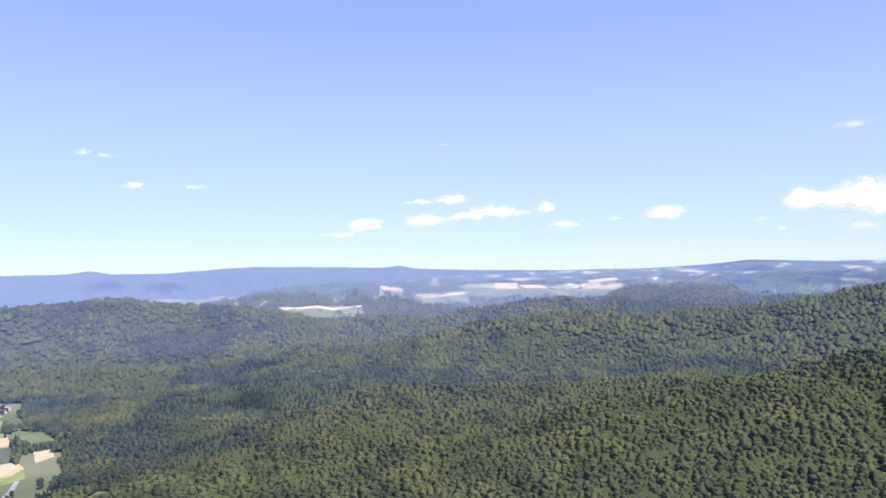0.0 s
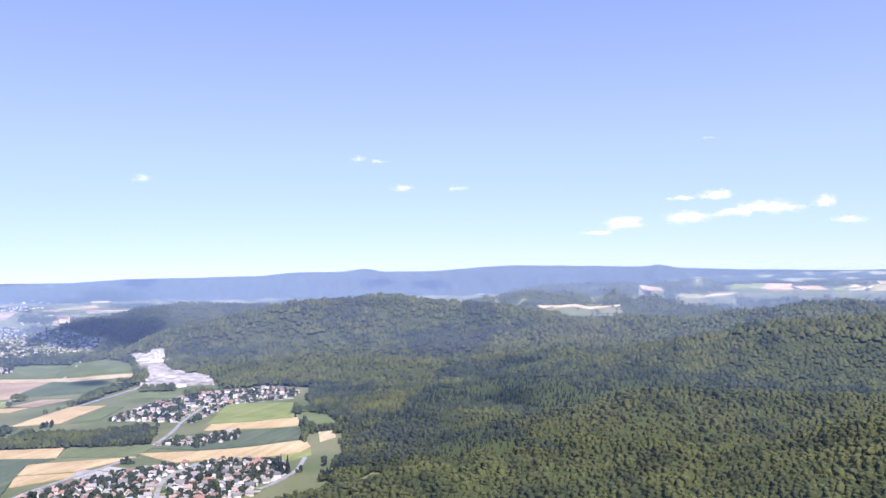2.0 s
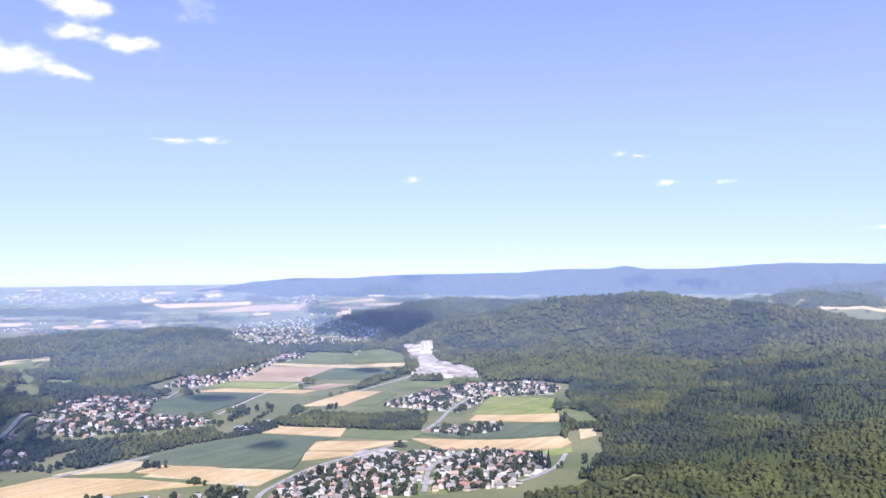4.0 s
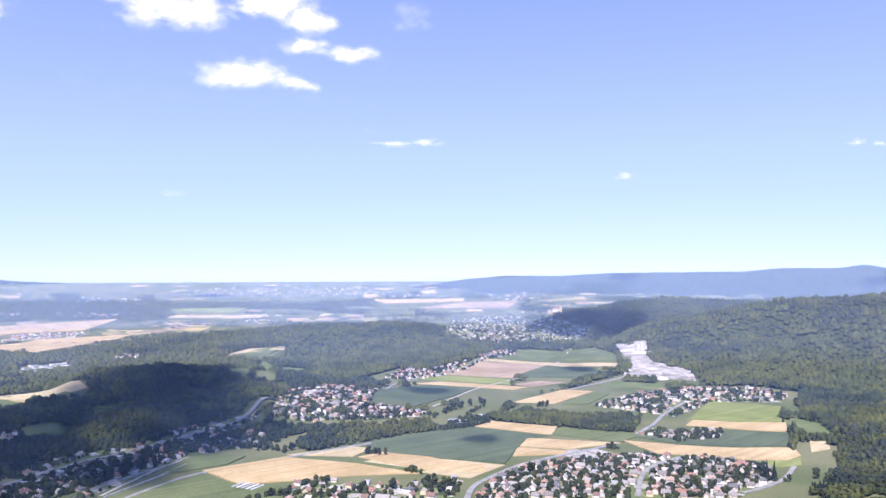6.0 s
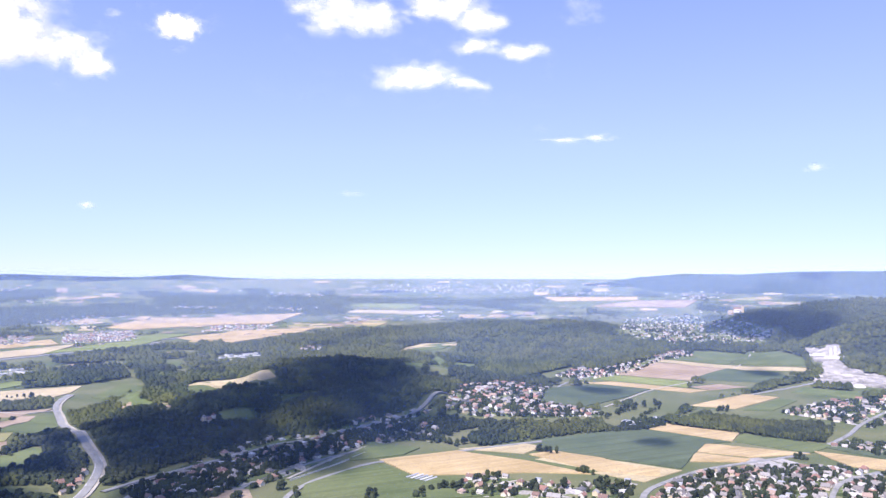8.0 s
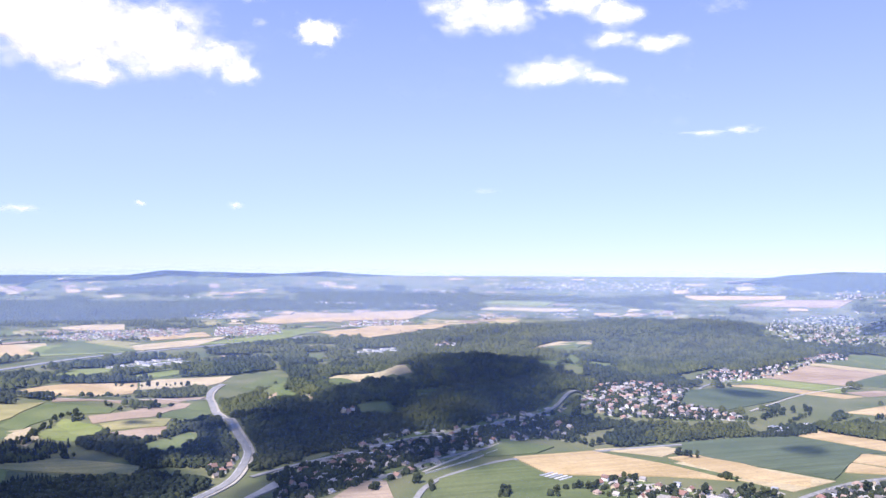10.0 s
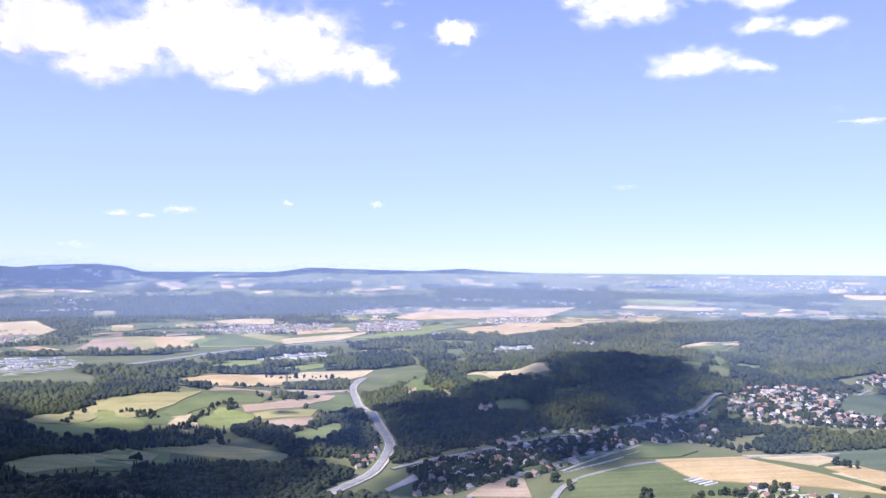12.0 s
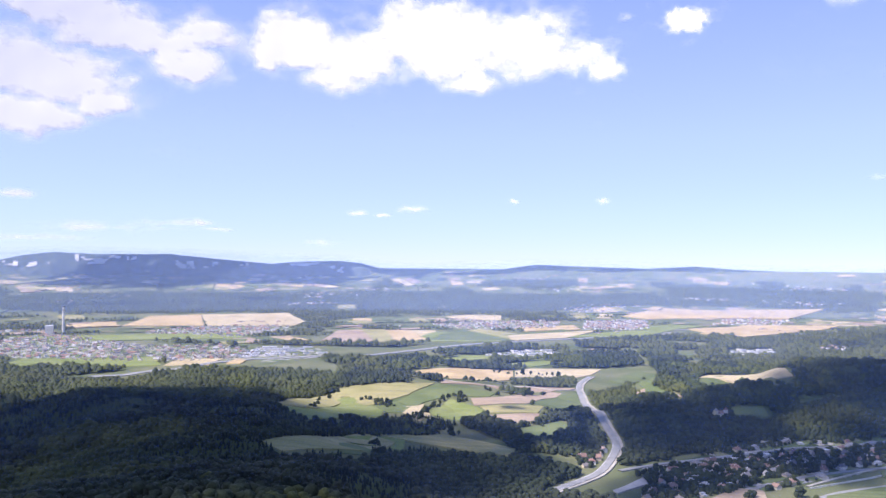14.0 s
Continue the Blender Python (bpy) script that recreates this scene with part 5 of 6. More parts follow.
def tree(name, label, tall, wide, seed, mat, conifer=False):
    """A trunk with limbs, and a crown of many lumps."""
    rnd = random.Random(seed)
    root = tagged(new(name), label, "tree", "trees of the valley")
    bm = bmesh.new()
    bmesh.ops.create_cone(bm, segments=7, radius1=0.035 * tall, radius2=0.012 * tall, depth=tall * 0.62, cap_ends=True,
                          matrix=Matrix.Translation((0, 0, tall * 0.31 - 0.6)))
    if not conifer:
        for k in range(5):
            a = k * 1.26 + rnd.uniform(-0.3, 0.3)
            d = Vector((math.cos(a), math.sin(a), 0.9)).normalized()
            m = Matrix.Translation(Vector((0, 0, tall * 0.34)) + d * tall * 0.13) @ d.to_track_quat("Z", "Y").to_matrix().to_4x4()
            bmesh.ops.create_cone(bm, segments=5, radius1=0.015 * tall, radius2=0.006 * tall, depth=tall * 0.3, cap_ends=True, matrix=m)
    part("trunk", bm, BARK, root)
    bm = bmesh.new()
    if conifer:
        for k in range(7):
            z = tall * (0.12 + 0.115 * k)
            r = wide * (1.0 - k / 7.6)
            got = bmesh.ops.create_cone(bm, segments=11, radius1=r, radius2=r * 0.12, depth=tall * 0.22, cap_ends=False, matrix=Matrix.Translation((0, 0, z + tall * 0.1)))
            for v in got["verts"]:
                q = rnd.uniform(0.72, 1.15)
                v.co.x, v.co.y, v.co.z = v.co.x * q, v.co.y * q, v.co.z + rnd.uniform(-0.5, 0.5)
    else:
        for k in range(19):
            a, u = rnd.uniform(0, 6.28), rnd.uniform(-0.75, 1.0)
            q = math.sqrt(max(0.05, 1 - u * u)) * rnd.uniform(0.35, 0.72)
            c = Vector((math.cos(a) * q * wide, math.sin(a) * q * wide, tall * 0.53 + u * tall * 0.29))
            s = wide * rnd.uniform(0.26, 0.50)
            got = bmesh.ops.create_icosphere(bm, subdivisions=1, radius=s, matrix=Matrix.Translation(c))
            for v in got["verts"]:
                v.co += (v.co - c) * rnd.uniform(-0.35, 0.35)
    part("crown", bm, mat, root)
    return root


TREES = [tree("tree", "round green broadleaf tree beside the fields", 12, 4.6, 1, LEAF), tree("tree", "spreading dark green broadleaf tree", 15, 5.8, 2, LEAF_DARK),
         tree("tree", "small green garden tree", 8, 3.2, 3, LEAF), tree("tree", "tall dark spruce with drooping tiers", 19, 3.6, 4, NEEDLE, True),
         tree("tree", "slim dark green tree among the houses", 13, 3.4, 5, LEAF_DARK), tree("tree", "bushy green hedge tree", 7, 3.8, 6, LEAF)]
trng = np.random.default_rng(21)


def plant(k, x, y, s=1.0):
    m = pose(x, y, float(height(x, y)), 0, 0, trng.uniform(0, 360)) @ Matrix.Diagonal((s, s, s * trng.uniform(0.9, 1.15), 1))
    t = put(TREES, k, m)
    t.matrix_basis = m
    return t


bushes = []
for count, p in HEDGES:
    line = smooth_line(p, 3)
    for k in range(count):
        q = line[int((k + 0.5) / count * (len(line) - 1))]
        x, y = q.x + trng.uniform(-4, 4), q.y + trng.uniform(-4, 4)
        if road_gap(np.array([x]), np.array([y]))[0] < 3.5:
            continue
        plant(int(trng.choice((0, 1, 4, 5, 0, 1))), x, y, trng.uniform(0.6, 0.95))
        for _ in range(int(trng.integers(0, 3))):
            bushes.append((x + trng.uniform(-8, 8), y + trng.uniform(-8, 8)))
for x, y in ((-511, 903), (-498, 902), (-505, 898)):
    plant(3, x, y, 1.15)

loose = list(bushes)
for poly, spots in garden_spots:
    free = places(poly, int(len(spots) * (11 if 30 < len(spots) < 64 else 4.2 if math.hypot(*poly[0]) < 1000 else 5.5 if math.hypot(*poly[0]) < 1500 else 3.6)) + 4, 4.0, trng, 6.5)
    if len(spots):
        dist = np.array([np.min(np.hypot(*(spots - q).T)) for q in free])
        free = free[dist > 4.6]
    near = math.hypot(*poly[0]) < 1000
    for k, (x, y) in enumerate(free):
        if near and k < 45:
            plant(int(trng.choice((0, 2, 4, 5, 2, 5, 4, 0, 1))), x, y, trng.uniform(0.6, 1.0))
        else:
            loose.append((x, y))
xy = np.array(loose)
me = scatter_mesh("garden_trees", LEAF_DARK, xy, trng.uniform(1.6, 4.6, len(xy)), 0.9, [cap(80 + k, 6) for k in range(8)], trng)
tagged(new("garden_trees", me), "dark green trees and shrubs among far houses", "trees", kind="stuff")


# ------------------------------------------------------------------ landmarks
def tower(bm, x, y, r, z0, z1, seg=14):
    bmesh.ops.create_cone(bm, segments=seg, radius1=r, radius2=r, depth=z1 - z0, cap_ends=True, matrix=Matrix.Translation((x, y, (z0 + z1) / 2)))


def at_ground(root, x, y, turn=0.0):
    root.matrix_basis = pose(x, y, float(height(x, y)), 0, 0, turn)


manor = tagged(new("manor_house"), "pale old manor with two towers in the wood", "manor")
bm = bmesh.new()
gable_walls(bm, 24, 12, 11, 5)
part("wall", bm, PLASTER, manor)
bm = bmesh.new()
roof_slabs(bm, 24, 12, 11, 5)
part("roof", bm, TILES, manor)
for sx in (-1, 1):
    bm = bmesh.new()
    box(bm, sx * 12 - 3.2, -8, -2, sx * 12 + 3.2, -1.6, 18)
    t = part("tower", bm, PLASTER, manor)
    bm = bmesh.new()
    bmesh.ops.create_cone(bm, segments=4, radius1=5, radius2=0.2, depth=5, cap_ends=True, matrix=Matrix.Translation((sx * 12, -4.8, 20.4)) @ Matrix.Rotation(radians(45), 4, "Z"))
    part("tower_roof", bm, TILES, t)
at_ground(manor, -1195, 236, 120)
manor.matrix_basis = manor.matrix_basis @ Matrix.Diagonal((0.72, 0.72, 0.72, 1))

CONCRETE = ground_mat("pale_concrete", (0.56, 0.54, 0.51), (0.68, 0.66, 0.62), 0.15)
plant_root = tagged(new("stone_works"), "white stone works with silos below the quarry", "works")
for k, (x, y, r, h) in enumerate(((0, 0, 4, 23), (10, 3, 4, 23), (19, 6, 3.5, 17))):
    bm = bmesh.new()
    tower(bm, x, y, r, -2, h)
    s = part("silo", bm, CONCRETE, plant_root)
    bm = bmesh.new()
    bmesh.ops.create_cone(bm, segments=14, radius1=r + 0.3, radius2=1, depth=4, cap_ends=True, matrix=Matrix.Translation((x, y, h + 2)))
    part("silo_cap", bm, GREY_SHEET, s)
for x, y, L, W, h in ((-26, 4, 28, 16, 8), (42, 10, 24, 14, 7), (8, -22, 44, 13, 5)):
    bm = bmesh.new()
    box(bm, x - L / 2, y - W / 2, -2, x + L / 2, y + W / 2, h)
    part("plant_hall", bm, CONCRETE, plant_root)
bm = bmesh.new()
box(bm, -60, -12, 3, -12, -9, 6)
part("conveyor", bm, GREY_SHEET, plant_root, "grey conveyor bridge")
at_ground(plant_root, -1352, 1768, 40)

# the castle on its crag above the far town
castle = tagged(new("castle"), "pale old castle with a keep on a wooded crag", "castle")
bm = bmesh.new()
gable_walls(bm, 30, 11, 12, 5)
part("wall", bm, PLASTER, castle)
bm = bmesh.new()
roof_slabs(bm, 30, 11, 12, 5)
part("roof", bm, TILES, castle)
bm = bmesh.new()
box(bm, 13, -6, -8, 21, 2, 24)
keep = part("keep", bm, PLASTER, castle)
bm = bmesh.new()
bmesh.ops.create_cone(bm, segments=4, radius1=6.6, radius2=0.2, depth=6, cap_ends=True, matrix=Matrix.Translation((17, -2, 26.8)) @ Matrix.Rotation(radians(45), 4, "Z"))
part("keep_roof", bm, TILES, keep)
bm = bmesh.new()
box(bm, -34, -9, -10, -15, 6, 7)
part("bailey_wall", bm, PLASTER, castle)
for x in (-9, -3, 3, 9):
    bm = bmesh.new()
    box(bm, x - 0.8, -5.6, 5, x + 0.8, -5.5, 8)
    part("window", bm, GLASS, castle)
at_ground(castle, -2165, 2330, 30)
castle.location.z += 5

# quarry: stepped benches and heaps of white stone below the wooded slope
QUARRY = CROPS["quarry"][2]
PIT = [p for crop, p in FIELDS if crop == "quarry"][0]
STONE = tinted("sawn_limestone", 0.95, (0.46, 0.435, 0.39), (0.36, 0.34, 0.305), (0.56, 0.53, 0.48), (0.25, 0.24, 0.22), (0.40, 0.38, 0.345))


def stone_mass(name, label, L, W, h, seed, steps):
    """A mass of stone with uneven outline: steps stacked benches that narrow upwards."""
    rnd = random.Random(seed)
    n = 16
    bm = bmesh.new()
    q = [rnd.uniform(0.78, 1.12) for _ in range(n)]
    last = None
    for k in range(steps * 2):
        w = 1 - 0.8 * ((k + 1) // 2) / (steps + 0.6) * (1.0 if steps > 1 else 1.25)
        z = -2.0 if k == 0 else h * ((k + 1) // 2) / steps
        row = [bm.verts.new((math.cos(6.2832 * j / n) * L / 2 * q[j] * w, math.sin(6.2832 * j / n) * W / 2 * q[j] * w, z + rnd.uniform(-0.25, 0.25))) for j in range(n)]
        if last:
            for j in range(n):
                bm.faces.new((last[j], last[(j + 1) % n], row[(j + 1) % n], row[j]))
        last = row
    bm.faces.new(last)
    return tagged(part(name, bm, STONE), label, "quarry", "stone of the quarry")


qrng = np.random.default_rng(4)
for k, (x, y) in enumerate(places(PIT, 64, 17, qrng, 3)):
    big = k % 5 == 0
    L = qrng.uniform(36, 60) if big else qrng.uniform(9, 22)
    b = stone_mass("quarry_bench" if big else "stone_heap", "stepped bench of white quarried stone" if big else "pale heap of broken white stone",
                   L, L * qrng.uniform(0.4, 0.7), qrng.uniform(4, 8) if big else qrng.uniform(3, 6.5), k, 3 if big else 1)
    at_ground(b, x, y, qrng.uniform(-60, -20))

stack = tagged(new("chimney_stack"), "slender tall works chimney on the plain", "chimney")
bm = bmesh.new()
bmesh.ops.create_cone(bm, segments=16, radius1=4.5, radius2=2.8, depth=90, cap_ends=True, matrix=Matrix.Translation((0, 0, 44)))
shaft = part("shaft", bm, CONCRETE, stack)
for z in (74, 86):
    bm = bmesh.new()
    tower(bm, 0, 0, 3.4, z, z + 3)
    part("ring", bm, TILES, shaft, "red painted band")
at_ground(stack, -2505, -1595)
blk = tagged(new("grain_silo"), "pale concrete silo block beside the chimney", "silo")
bm = bmesh.new()
box(bm, -20, -12, -2, 20, 12, 26)
part("wall", bm, CONCRETE, blk)
bm = bmesh.new()
box(bm, -20.4, -12.4, 26.004, 20.4, 12.4, 27)
part("roof", bm, GREY_SHEET, blk)
at_ground(blk, -2475, -1625, 30)

# polytunnels and the long garden wall by the railway
for k in range(5):
    bm = bmesh.new()
    bmesh.ops.create_cone(bm, segments=14, radius1=1.3, radius2=1.3, depth=24, cap_ends=True, matrix=Matrix.Rotation(radians(90), 4, "X"))
    bmesh.ops.delete(bm, geom=[v for v in bm.verts if v.co.z < -0.5], context="VERTS")
    p = tagged(part("polytunnel", bm, GREY_SHEET), "white plastic polytunnel beside the green field", "greenhouse", "polytunnels")
    at_ground(p, -880 + k * 6.2, 412 + k * 3.0, 26)
    p.location.z += 1.2
w = smooth_line([(-925, 277), (-975, 350), (-1025, 425)], 10)
tagged(part("garden_wall", ribbon(w, 0, 0.6, 1.8, 3.0), CONCRETE), "long pale concrete noise wall", "wall")

# bare yard with building plots at the village edge
for x, y, a in ((-742, 845, 20), (-728, 868, 28), (-735, 825, 24)):
    bm = drape([(x - 26, y - 8), (x + 24, y - 12), (x + 28, y + 8), (x - 22, y + 12)], 0.7, 15)
    tagged(part("field", bm, CROPS["gravel"][2]), "bare pale building plot", "plot", kind="structure")


# ------------------------------------------------------------------ clouds
def cloud_material():
    m = bpy.data.materials.new("cloud_vapour")
    m.use_nodes = True
    n, l = m.node_tree.nodes, m.node_tree.links
    n.remove(n["Principled BSDF"])
    d_, t_, clear = n.new("ShaderNodeBsdfDiffuse"), n.new("ShaderNodeBsdfTranslucent"), n.new("ShaderNodeBsdfTransparent")
    d_.inputs[0].default_value = t_.inputs[0].default_value = (0.74, 0.74, 0.75, 1)
    both, out = n.new("ShaderNodeMixShader"), n.new("ShaderNodeMixShader")
    both.inputs[0].default_value = 0.25
    at = n.new("ShaderNodeAttribute")
    at.attribute_name = "thickness"
    # torn, billowing edges: thin vapour is broken up by noise at two sizes
    tear = noise_tex(n, l, 0.009, 8, stretch=(1, 1, 1.4))
    tear.inputs["Roughness"].default_value = 0.62
    shift, body, full, rim, soft = (n.new("ShaderNodeMath") for _ in range(5))
    shift.operation = "MULTIPLY_ADD"
    shift.inputs[1].default_value, shift.inputs[2].default_value = 1.7, -0.84
    l.new(tear.outputs[0], shift.inputs[0])
    body.operation, body.inputs[1].default_value = "MULTIPLY", 1.25
    l.new(at.outputs["Fac"], body.inputs[0])
    full.operation, full.use_clamp = "ADD", True
    l.new(body.outputs[0], full.inputs[0])
    l.new(shift.outputs[0], full.inputs[1])
    rim.operation, rim.use_clamp, rim.inputs[1].default_value = "MULTIPLY", True, 1.8
    l.new(at.outputs["Fac"], rim.inputs[0])
    soft.operation, soft.use_clamp = "MULTIPLY", True
    l.new(full.outputs[0], soft.inputs[0])
    l.new(rim.outputs[0], soft.inputs[1])
    l.new(soft.outputs[0], out.inputs[0])
    l.new(d_.outputs[0], both.inputs[1])
    l.new(t_.outputs[0], both.inputs[2])
    l.new(clear.outputs[0], out.inputs[1])
    l.new(both.outputs[0], out.inputs[2])
    l.new(out.outputs[0], n["Material Output"].inputs[0])
    return m


VAPOUR = cloud_material()


def cloud_body(lobes, step, seed, dense, place, deep):
    """Front and rear sheets of vapour over a grid: thick where the lobes overlap, ragged and thin at the edge.
    place(u, v, w) gives the point at plan u, v and depth w."""
    lb = np.array(lobes, float)
    u = np.arange((lb[:, 0] - lb[:, 2] * 1.6).min(), (lb[:, 0] + lb[:, 2] * 1.6).max(), step)
    v = np.arange((lb[:, 1] - lb[:, 3] * 1.7).min(), (lb[:, 1] + lb[:, 3] * 1.7).max(), step)
    U, Vv = np.meshgrid(u, v)
    size = lb[:, 3].max()
    s = 1.0 / max(size, step * 3)
    su = s / min(max((lb[:, 2] / lb[:, 3]).max() / 2, 1.0), 4.0)
    wu = U + size * 0.5 * fbm(U * su * 1.6 + seed, Vv * s * 1.6, 4)
    wv = Vv + size * 0.5 * fbm(U * su * 1.6, Vv * s * 1.6 + seed + 31, 4)
    body = np.zeros_like(U)
    for cu, cv, au, av in lb * np.array((1, 1, 1.16, 1.16)):
        low = np.where(wv < cv, 0.8, 1.0)
        body = np.maximum(body, 1 - np.sqrt(((wu - cu) / au) ** 2 + ((wv - cv) / (av * low)) ** 2))
    ragged = 0.75 * fbm(U * su * 2.0 + seed * 1.7, Vv * s * 2.4, 5) + 0.2 * fbm(U * su * 6.5, Vv * s * 7.5 + seed, 3)
    body = body + ragged * np.clip(body + 0.12, 0, 0.4) / 0.4
    thick = np.clip((body + 0.06) / (0.9 if size > 0.8 else 1.3), 0, 1)
    thick = 1 - np.sqrt(1 - np.clip(thick * thick * (3 - 2 * thick) * 1.15, 0, 1) * dense)
    edge = np.ones_like(thick)
    edge[0] = edge[-1] = edge[:, 0] = edge[:, -1] = 0
    thick = thick * edge
    puff = np.sqrt(np.clip(body, 0, None) + 0.05) * (0.8 + 0.5 * fbm(U * s * 2.5 + 7, Vv * s * 2.5 + seed, 3))
    keep = thick > 0.004
    grow = keep.copy()
    grow[1:] |= keep[:-1]
    grow[:-1] |= keep[1:]
    grow[:, 1:] |= keep[:, :-1]
    grow[:, :-1] |= keep[:, 1:]
    rows, cols = U.shape
    f = sheet_faces(rows, cols, False)
    f = f[grow.ravel()[f].all(1)]
    if not len(f):
        return None
    used = np.unique(f)
    back = np.full(rows * cols, -1)
    back[used] = np.arange(len(used))
    f = back[f]
    pu, pv, pw, th = U.ravel()[used], Vv.ravel()[used], puff.ravel()[used], thick.ravel()[used]
    front, rear = place(pu, pv, -pw * deep), place(pu, pv, pw * deep * 0.4 + deep * 0.02)
    V = np.concatenate([front, rear])
    F = np.concatenate([f, f[:, ::-1] + len(used)])
    me = mesh_from("cloud", V, F, VAPOUR)
    me.attributes.new("thickness", "FLOAT", "POINT").data.foreach_set("value", np.concatenate([th, th]).astype(np.float32))
    return me


cloud_count = 0


def cloud(dense, *lobes):
    """A cumulus as a thin sheet facing the camera, tilted to catch the sun: lobes of azimuth, elevation, half width and
    half height in degrees.
    """
    global cloud_count
    cloud_count += 1

    def place(u, v, w):
        r = 3850.0 + 62 * v + w
        x, y = polar(u, r * np.cos(np.radians(v)))
        return np.stack([x, y, EYE_Z + r * np.sin(np.radians(v))], 1)

    big = max(l[3] for l in lobes)
    me = cloud_body(lobes, min(max(0.07, big / 12), 0.26), cloud_count * 3.7, dense, place, big * 5)
    if me:
        tagged(new("cloud", me), "white fair-weather cumulus cloud in a blue sky" if dense > 0.75 else "thin wisp of white cloud in a blue sky", "cloud", "clouds in the sky")


cloud(0.6, (23.73, 8.24, 0.56, 0.28), (22.28, 8.07, 0.87, 0.24))
cloud(0.6, (20.75, 6.20, 0.95, 0.32))
cloud(0.6, (16.83, 6.13, 1.11, 0.28))
cloud(1.0, (5.43, 3.39, 1.67, 0.60), (7.21, 2.80, 1.19, 0.16))
cloud(1.0, (1.55, 4.93, 1.11, 0.28), (-0.77, 5.04, 1.35, 0.44))
cloud(1.0, (1.26, 3.62, 1.79, 0.60), (-1.93, 3.89, 1.99, 0.44), (-3.92, 4.04, 2.70, 0.64))
cloud(1.0, (-7.36, 4.24, 0.87, 0.56))
cloud(0.7, (-8.61, 3.10, 1.43, 0.36))
cloud(0.6, (-11.90, 3.37, 0.72, 0.20))
cloud(1.0, (-15.48, 3.61, 1.75, 0.64))
cloud(0.6, (-21.36, 2.93, 0.79, 0.24), (-22.64, 2.28, 0.56, 0.24))
cloud(1.0, (-24.94, 4.12, 2.38, 0.95), (-27.51, 4.14, 2.78, 1.11), (-29.65, 3.82, 3.18, 1.59))
cloud(0.7, (-27.04, 8.57, 1.59, 0.36))
cloud(0.6, (-27.44, 2.24, 1.43, 0.36))
cloud(0.5, (-0.27, 8.87, 0.79, 0.16))
cloud(0.7, (51.94, 9.34, 1.35, 0.40), (54.37, 9.26, 1.99, 0.24))
cloud(0.45, (38.16, 6.77, 0.79, 0.36))
cloud(1.0, (80.82, 16.18, 1.91, 0.99))
cloud(0.72, (70.04, 17.67, 3.97, 2.07), (67.35, 17.65, 2.38, 1.59), (62.64, 18.57, 3.97, 1.83), (60.64, 15.48, 1.99, 1.03), (57.44, 15.20, 1.91, 0.76), (60.24, 17.34, 2.38, 1.59), (64.60, 13.51, 3.78, 1.27), (61.43, 13.12, 2.38, 0.79))
cloud(0.15, (56.65, 10.07, 1.43, 0.40))
cloud(0.14, (52.07, 9.10, 1.35, 0.40), (54.25, 9.04, 1.35, 0.20))
cloud(0.18, (37.95, 6.88, 0.87, 0.32))
cloud(0.1, (69.21, 5.56, 1.35, 0.24))
cloud(0.22, (53.03, 17.69, 1.59, 1.59))
cloud(1.0, (108.10, 14.75, 4.37, 2.98), (103.50, 14.12, 5.96, 2.78), (97.91, 15.24, 7.55, 3.38), (91.68, 15.16, 4.37, 3.18), (95.57, 12.76, 2.38, 1.35), (105.63, 12.86, 3.58, 1.59))
cloud(1.0, (118.44, 14.68, 7.55, 2.46), (122.19, 15.63, 4.77, 2.38), (114.84, 12.48, 3.18, 1.79), (123.11, 11.06, 6.36, 2.98), (124.99, 8.80, 4.37, 2.07), (120.43, 9.88, 3.18, 1.59), (128.09, 11.52, 6.36, 3.58))
cloud(0.8, (86.49, 13.19, 1.79, 1.19), (87.69, 14.12, 2.38, 1.59))
cloud(1.0, (81.12, 15.99, 1.75, 0.95))
cloud(0.5, (85.72, 18.00, 1.19, 0.40), (84.91, 16.57, 0.72, 0.36))
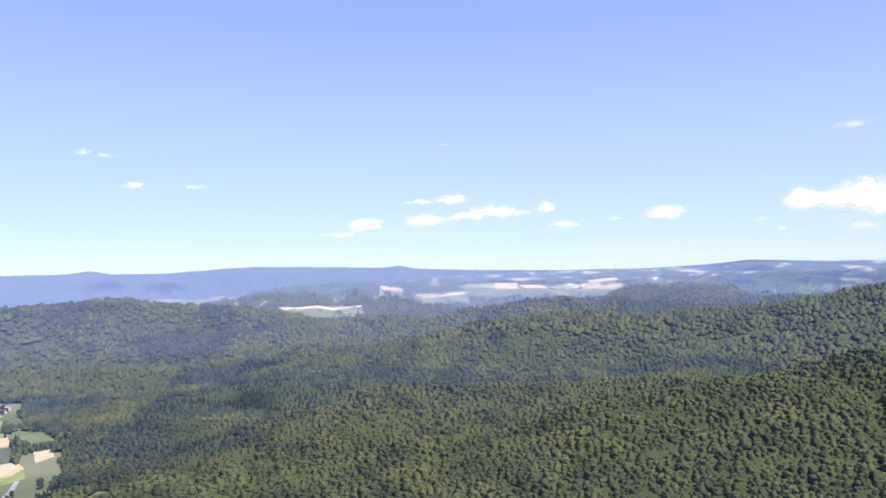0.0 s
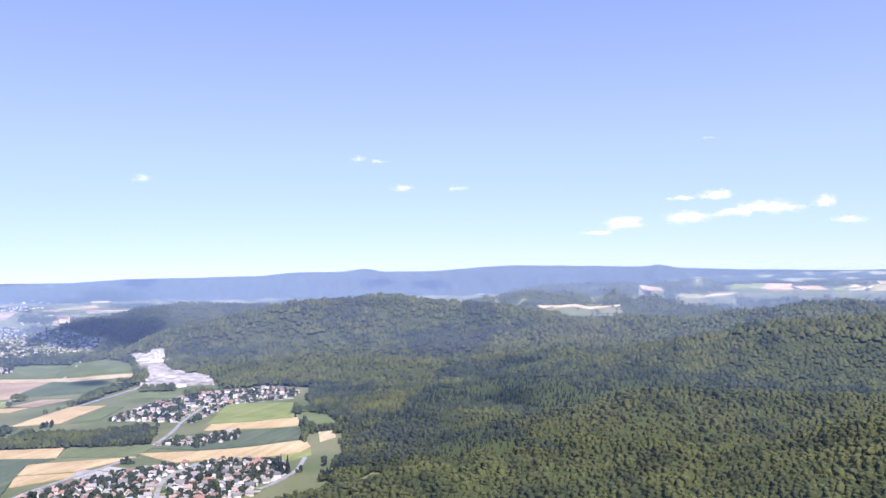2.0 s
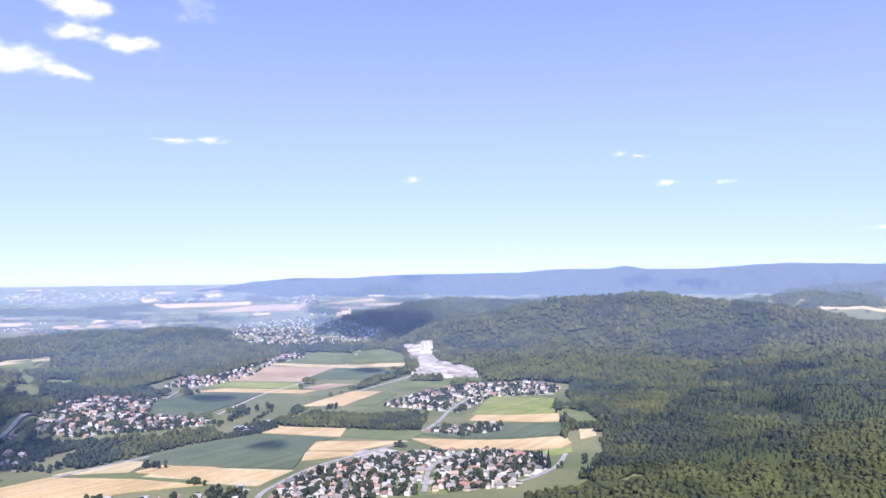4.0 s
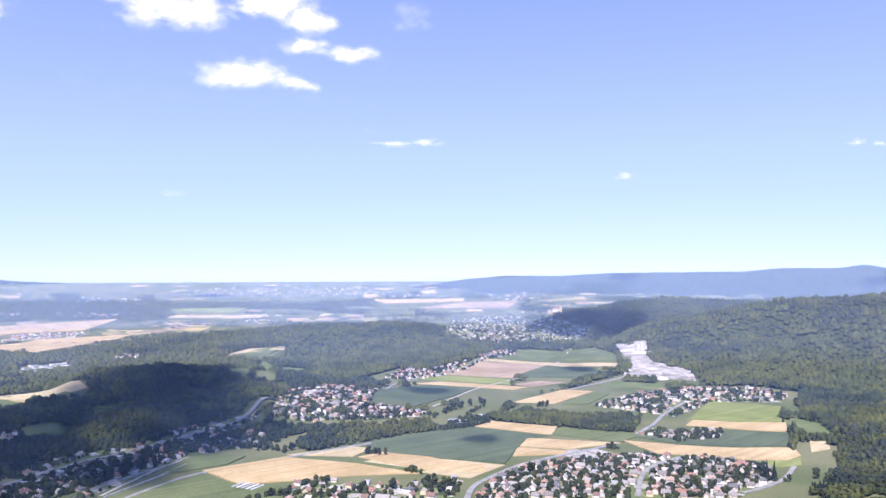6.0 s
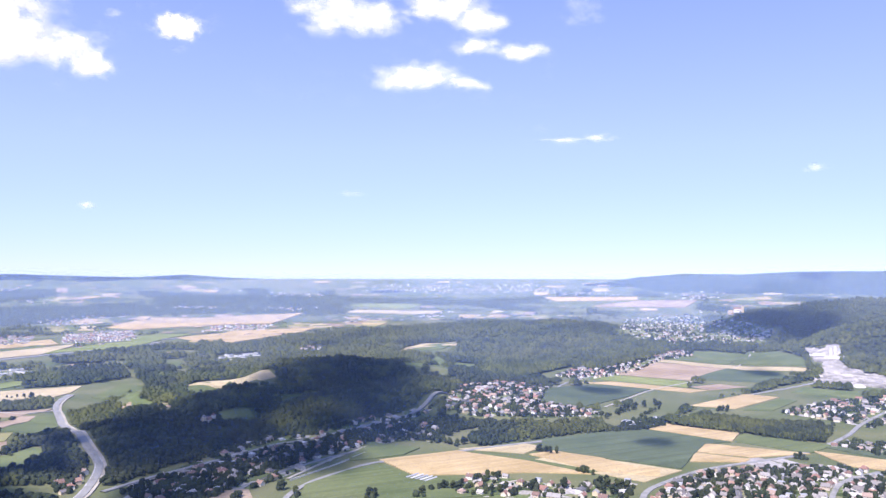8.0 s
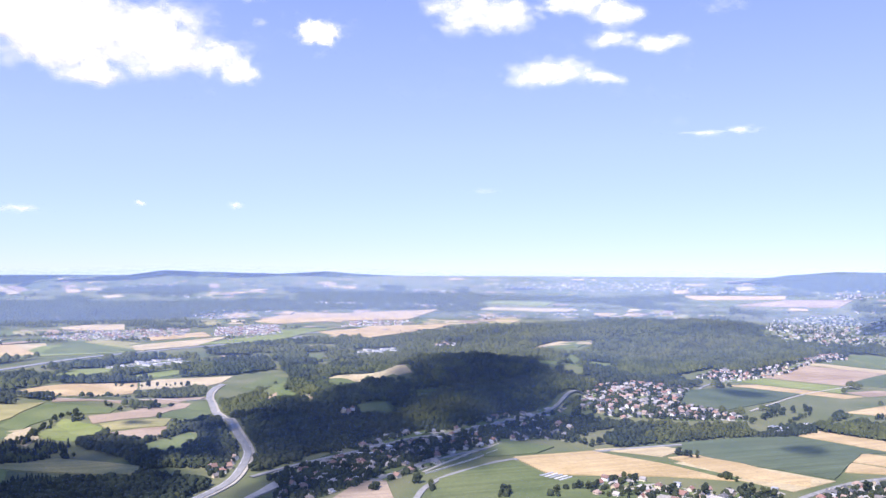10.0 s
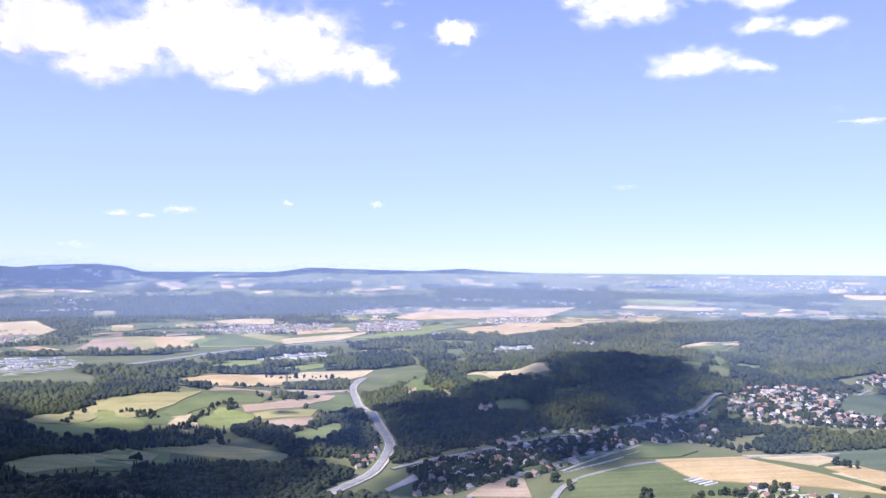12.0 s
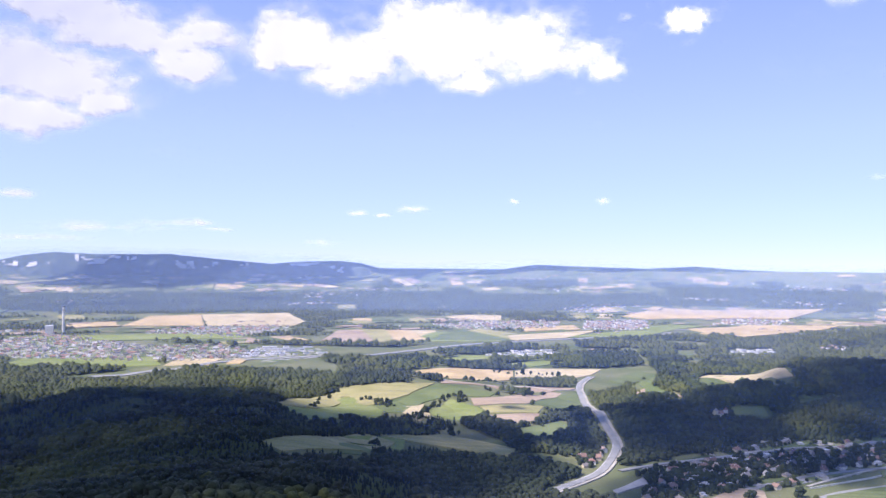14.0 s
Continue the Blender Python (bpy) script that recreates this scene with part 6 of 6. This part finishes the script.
cloud(0.8, (103.55, 3.43, 1.03, 0.28), (101.90, 3.32, 0.87, 0.20), (99.76, 3.75, 1.43, 0.40))
cloud(0.8, (92.61, 4.35, 0.52, 0.32))
cloud(0.8, (86.43, 4.38, 0.56, 0.32))
cloud(0.25, (69.39, 5.59, 1.19, 0.28))
cloud(0.7, (114.11, 2.61, 1.19, 0.36), (113.17, 2.18, 1.35, 0.20))
cloud(0.5, (106.19, 1.35, 1.59, 0.32))
cloud(0.8, (125.23, 4.14, 1.67, 0.48))
cloud(0.55, (120.32, 2.19, 5.96, 0.52), (116.15, 2.51, 3.58, 0.36))
cloud(0.5, (124.25, 1.45, 4.37, 0.36))



def overhead(*lobes, base=1500.0, dense=1.0):
    """A cumulus out of view above the valley, placed so that its shade falls on the plan at the lobes x, y, half width,
    half depth.
    """
    global cloud_count
    cloud_count += 1
    k = base / SUN_DIR.z
    du, dv = SUN_DIR.x * k, SUN_DIR.y * k

    def place(u, v, w):
        return np.stack([u + du, v + dv, base - w], 1)

    big = max(l[3] for l in lobes)
    me = cloud_body(lobes, big / 11, cloud_count * 5.1, dense, place, big * 0.5)
    tagged(new("cloud", me), "white cumulus cloud out of view, shading the valley", "cloud", "clouds in the sky")


overhead((-1275, 440, 300, 300), (-1190, 190, 210, 190), (-1430, 600, 260, 190), (-1290, 320, 110, 170), (-1200, 450, 170, 150), dense=0.84)
overhead((-450, -150, 210, 190), (-620, -280, 520, 330), (-900, -480, 400, 330), (-760, -640, 420, 330), (-870, -160, 300, 190), (-1140, -560, 280, 240), (-800, -350, 420, 360), dense=0.93)
overhead((-955, 165, 140, 140), (-1020, 310, 120, 140), (-900, 90, 100, 80), (-1090, 130, 130, 110), (-1100, 430, 110, 110), dense=0.85)
overhead((-894, 798, 46, 40), base=1400, dense=0.75)
overhead((-1335, 1037, 80, 70), base=1400, dense=0.75)
overhead((-340, 1375, 70, 80), base=1400, dense=0.6)
overhead((-1380, 1560, 90, 60), base=1400, dense=0.75)
overhead((-1950, 2390, 280, 200), (-1620, 2380, 260, 170), (-2080, 2270, 210, 170), base=1500, dense=0.97)
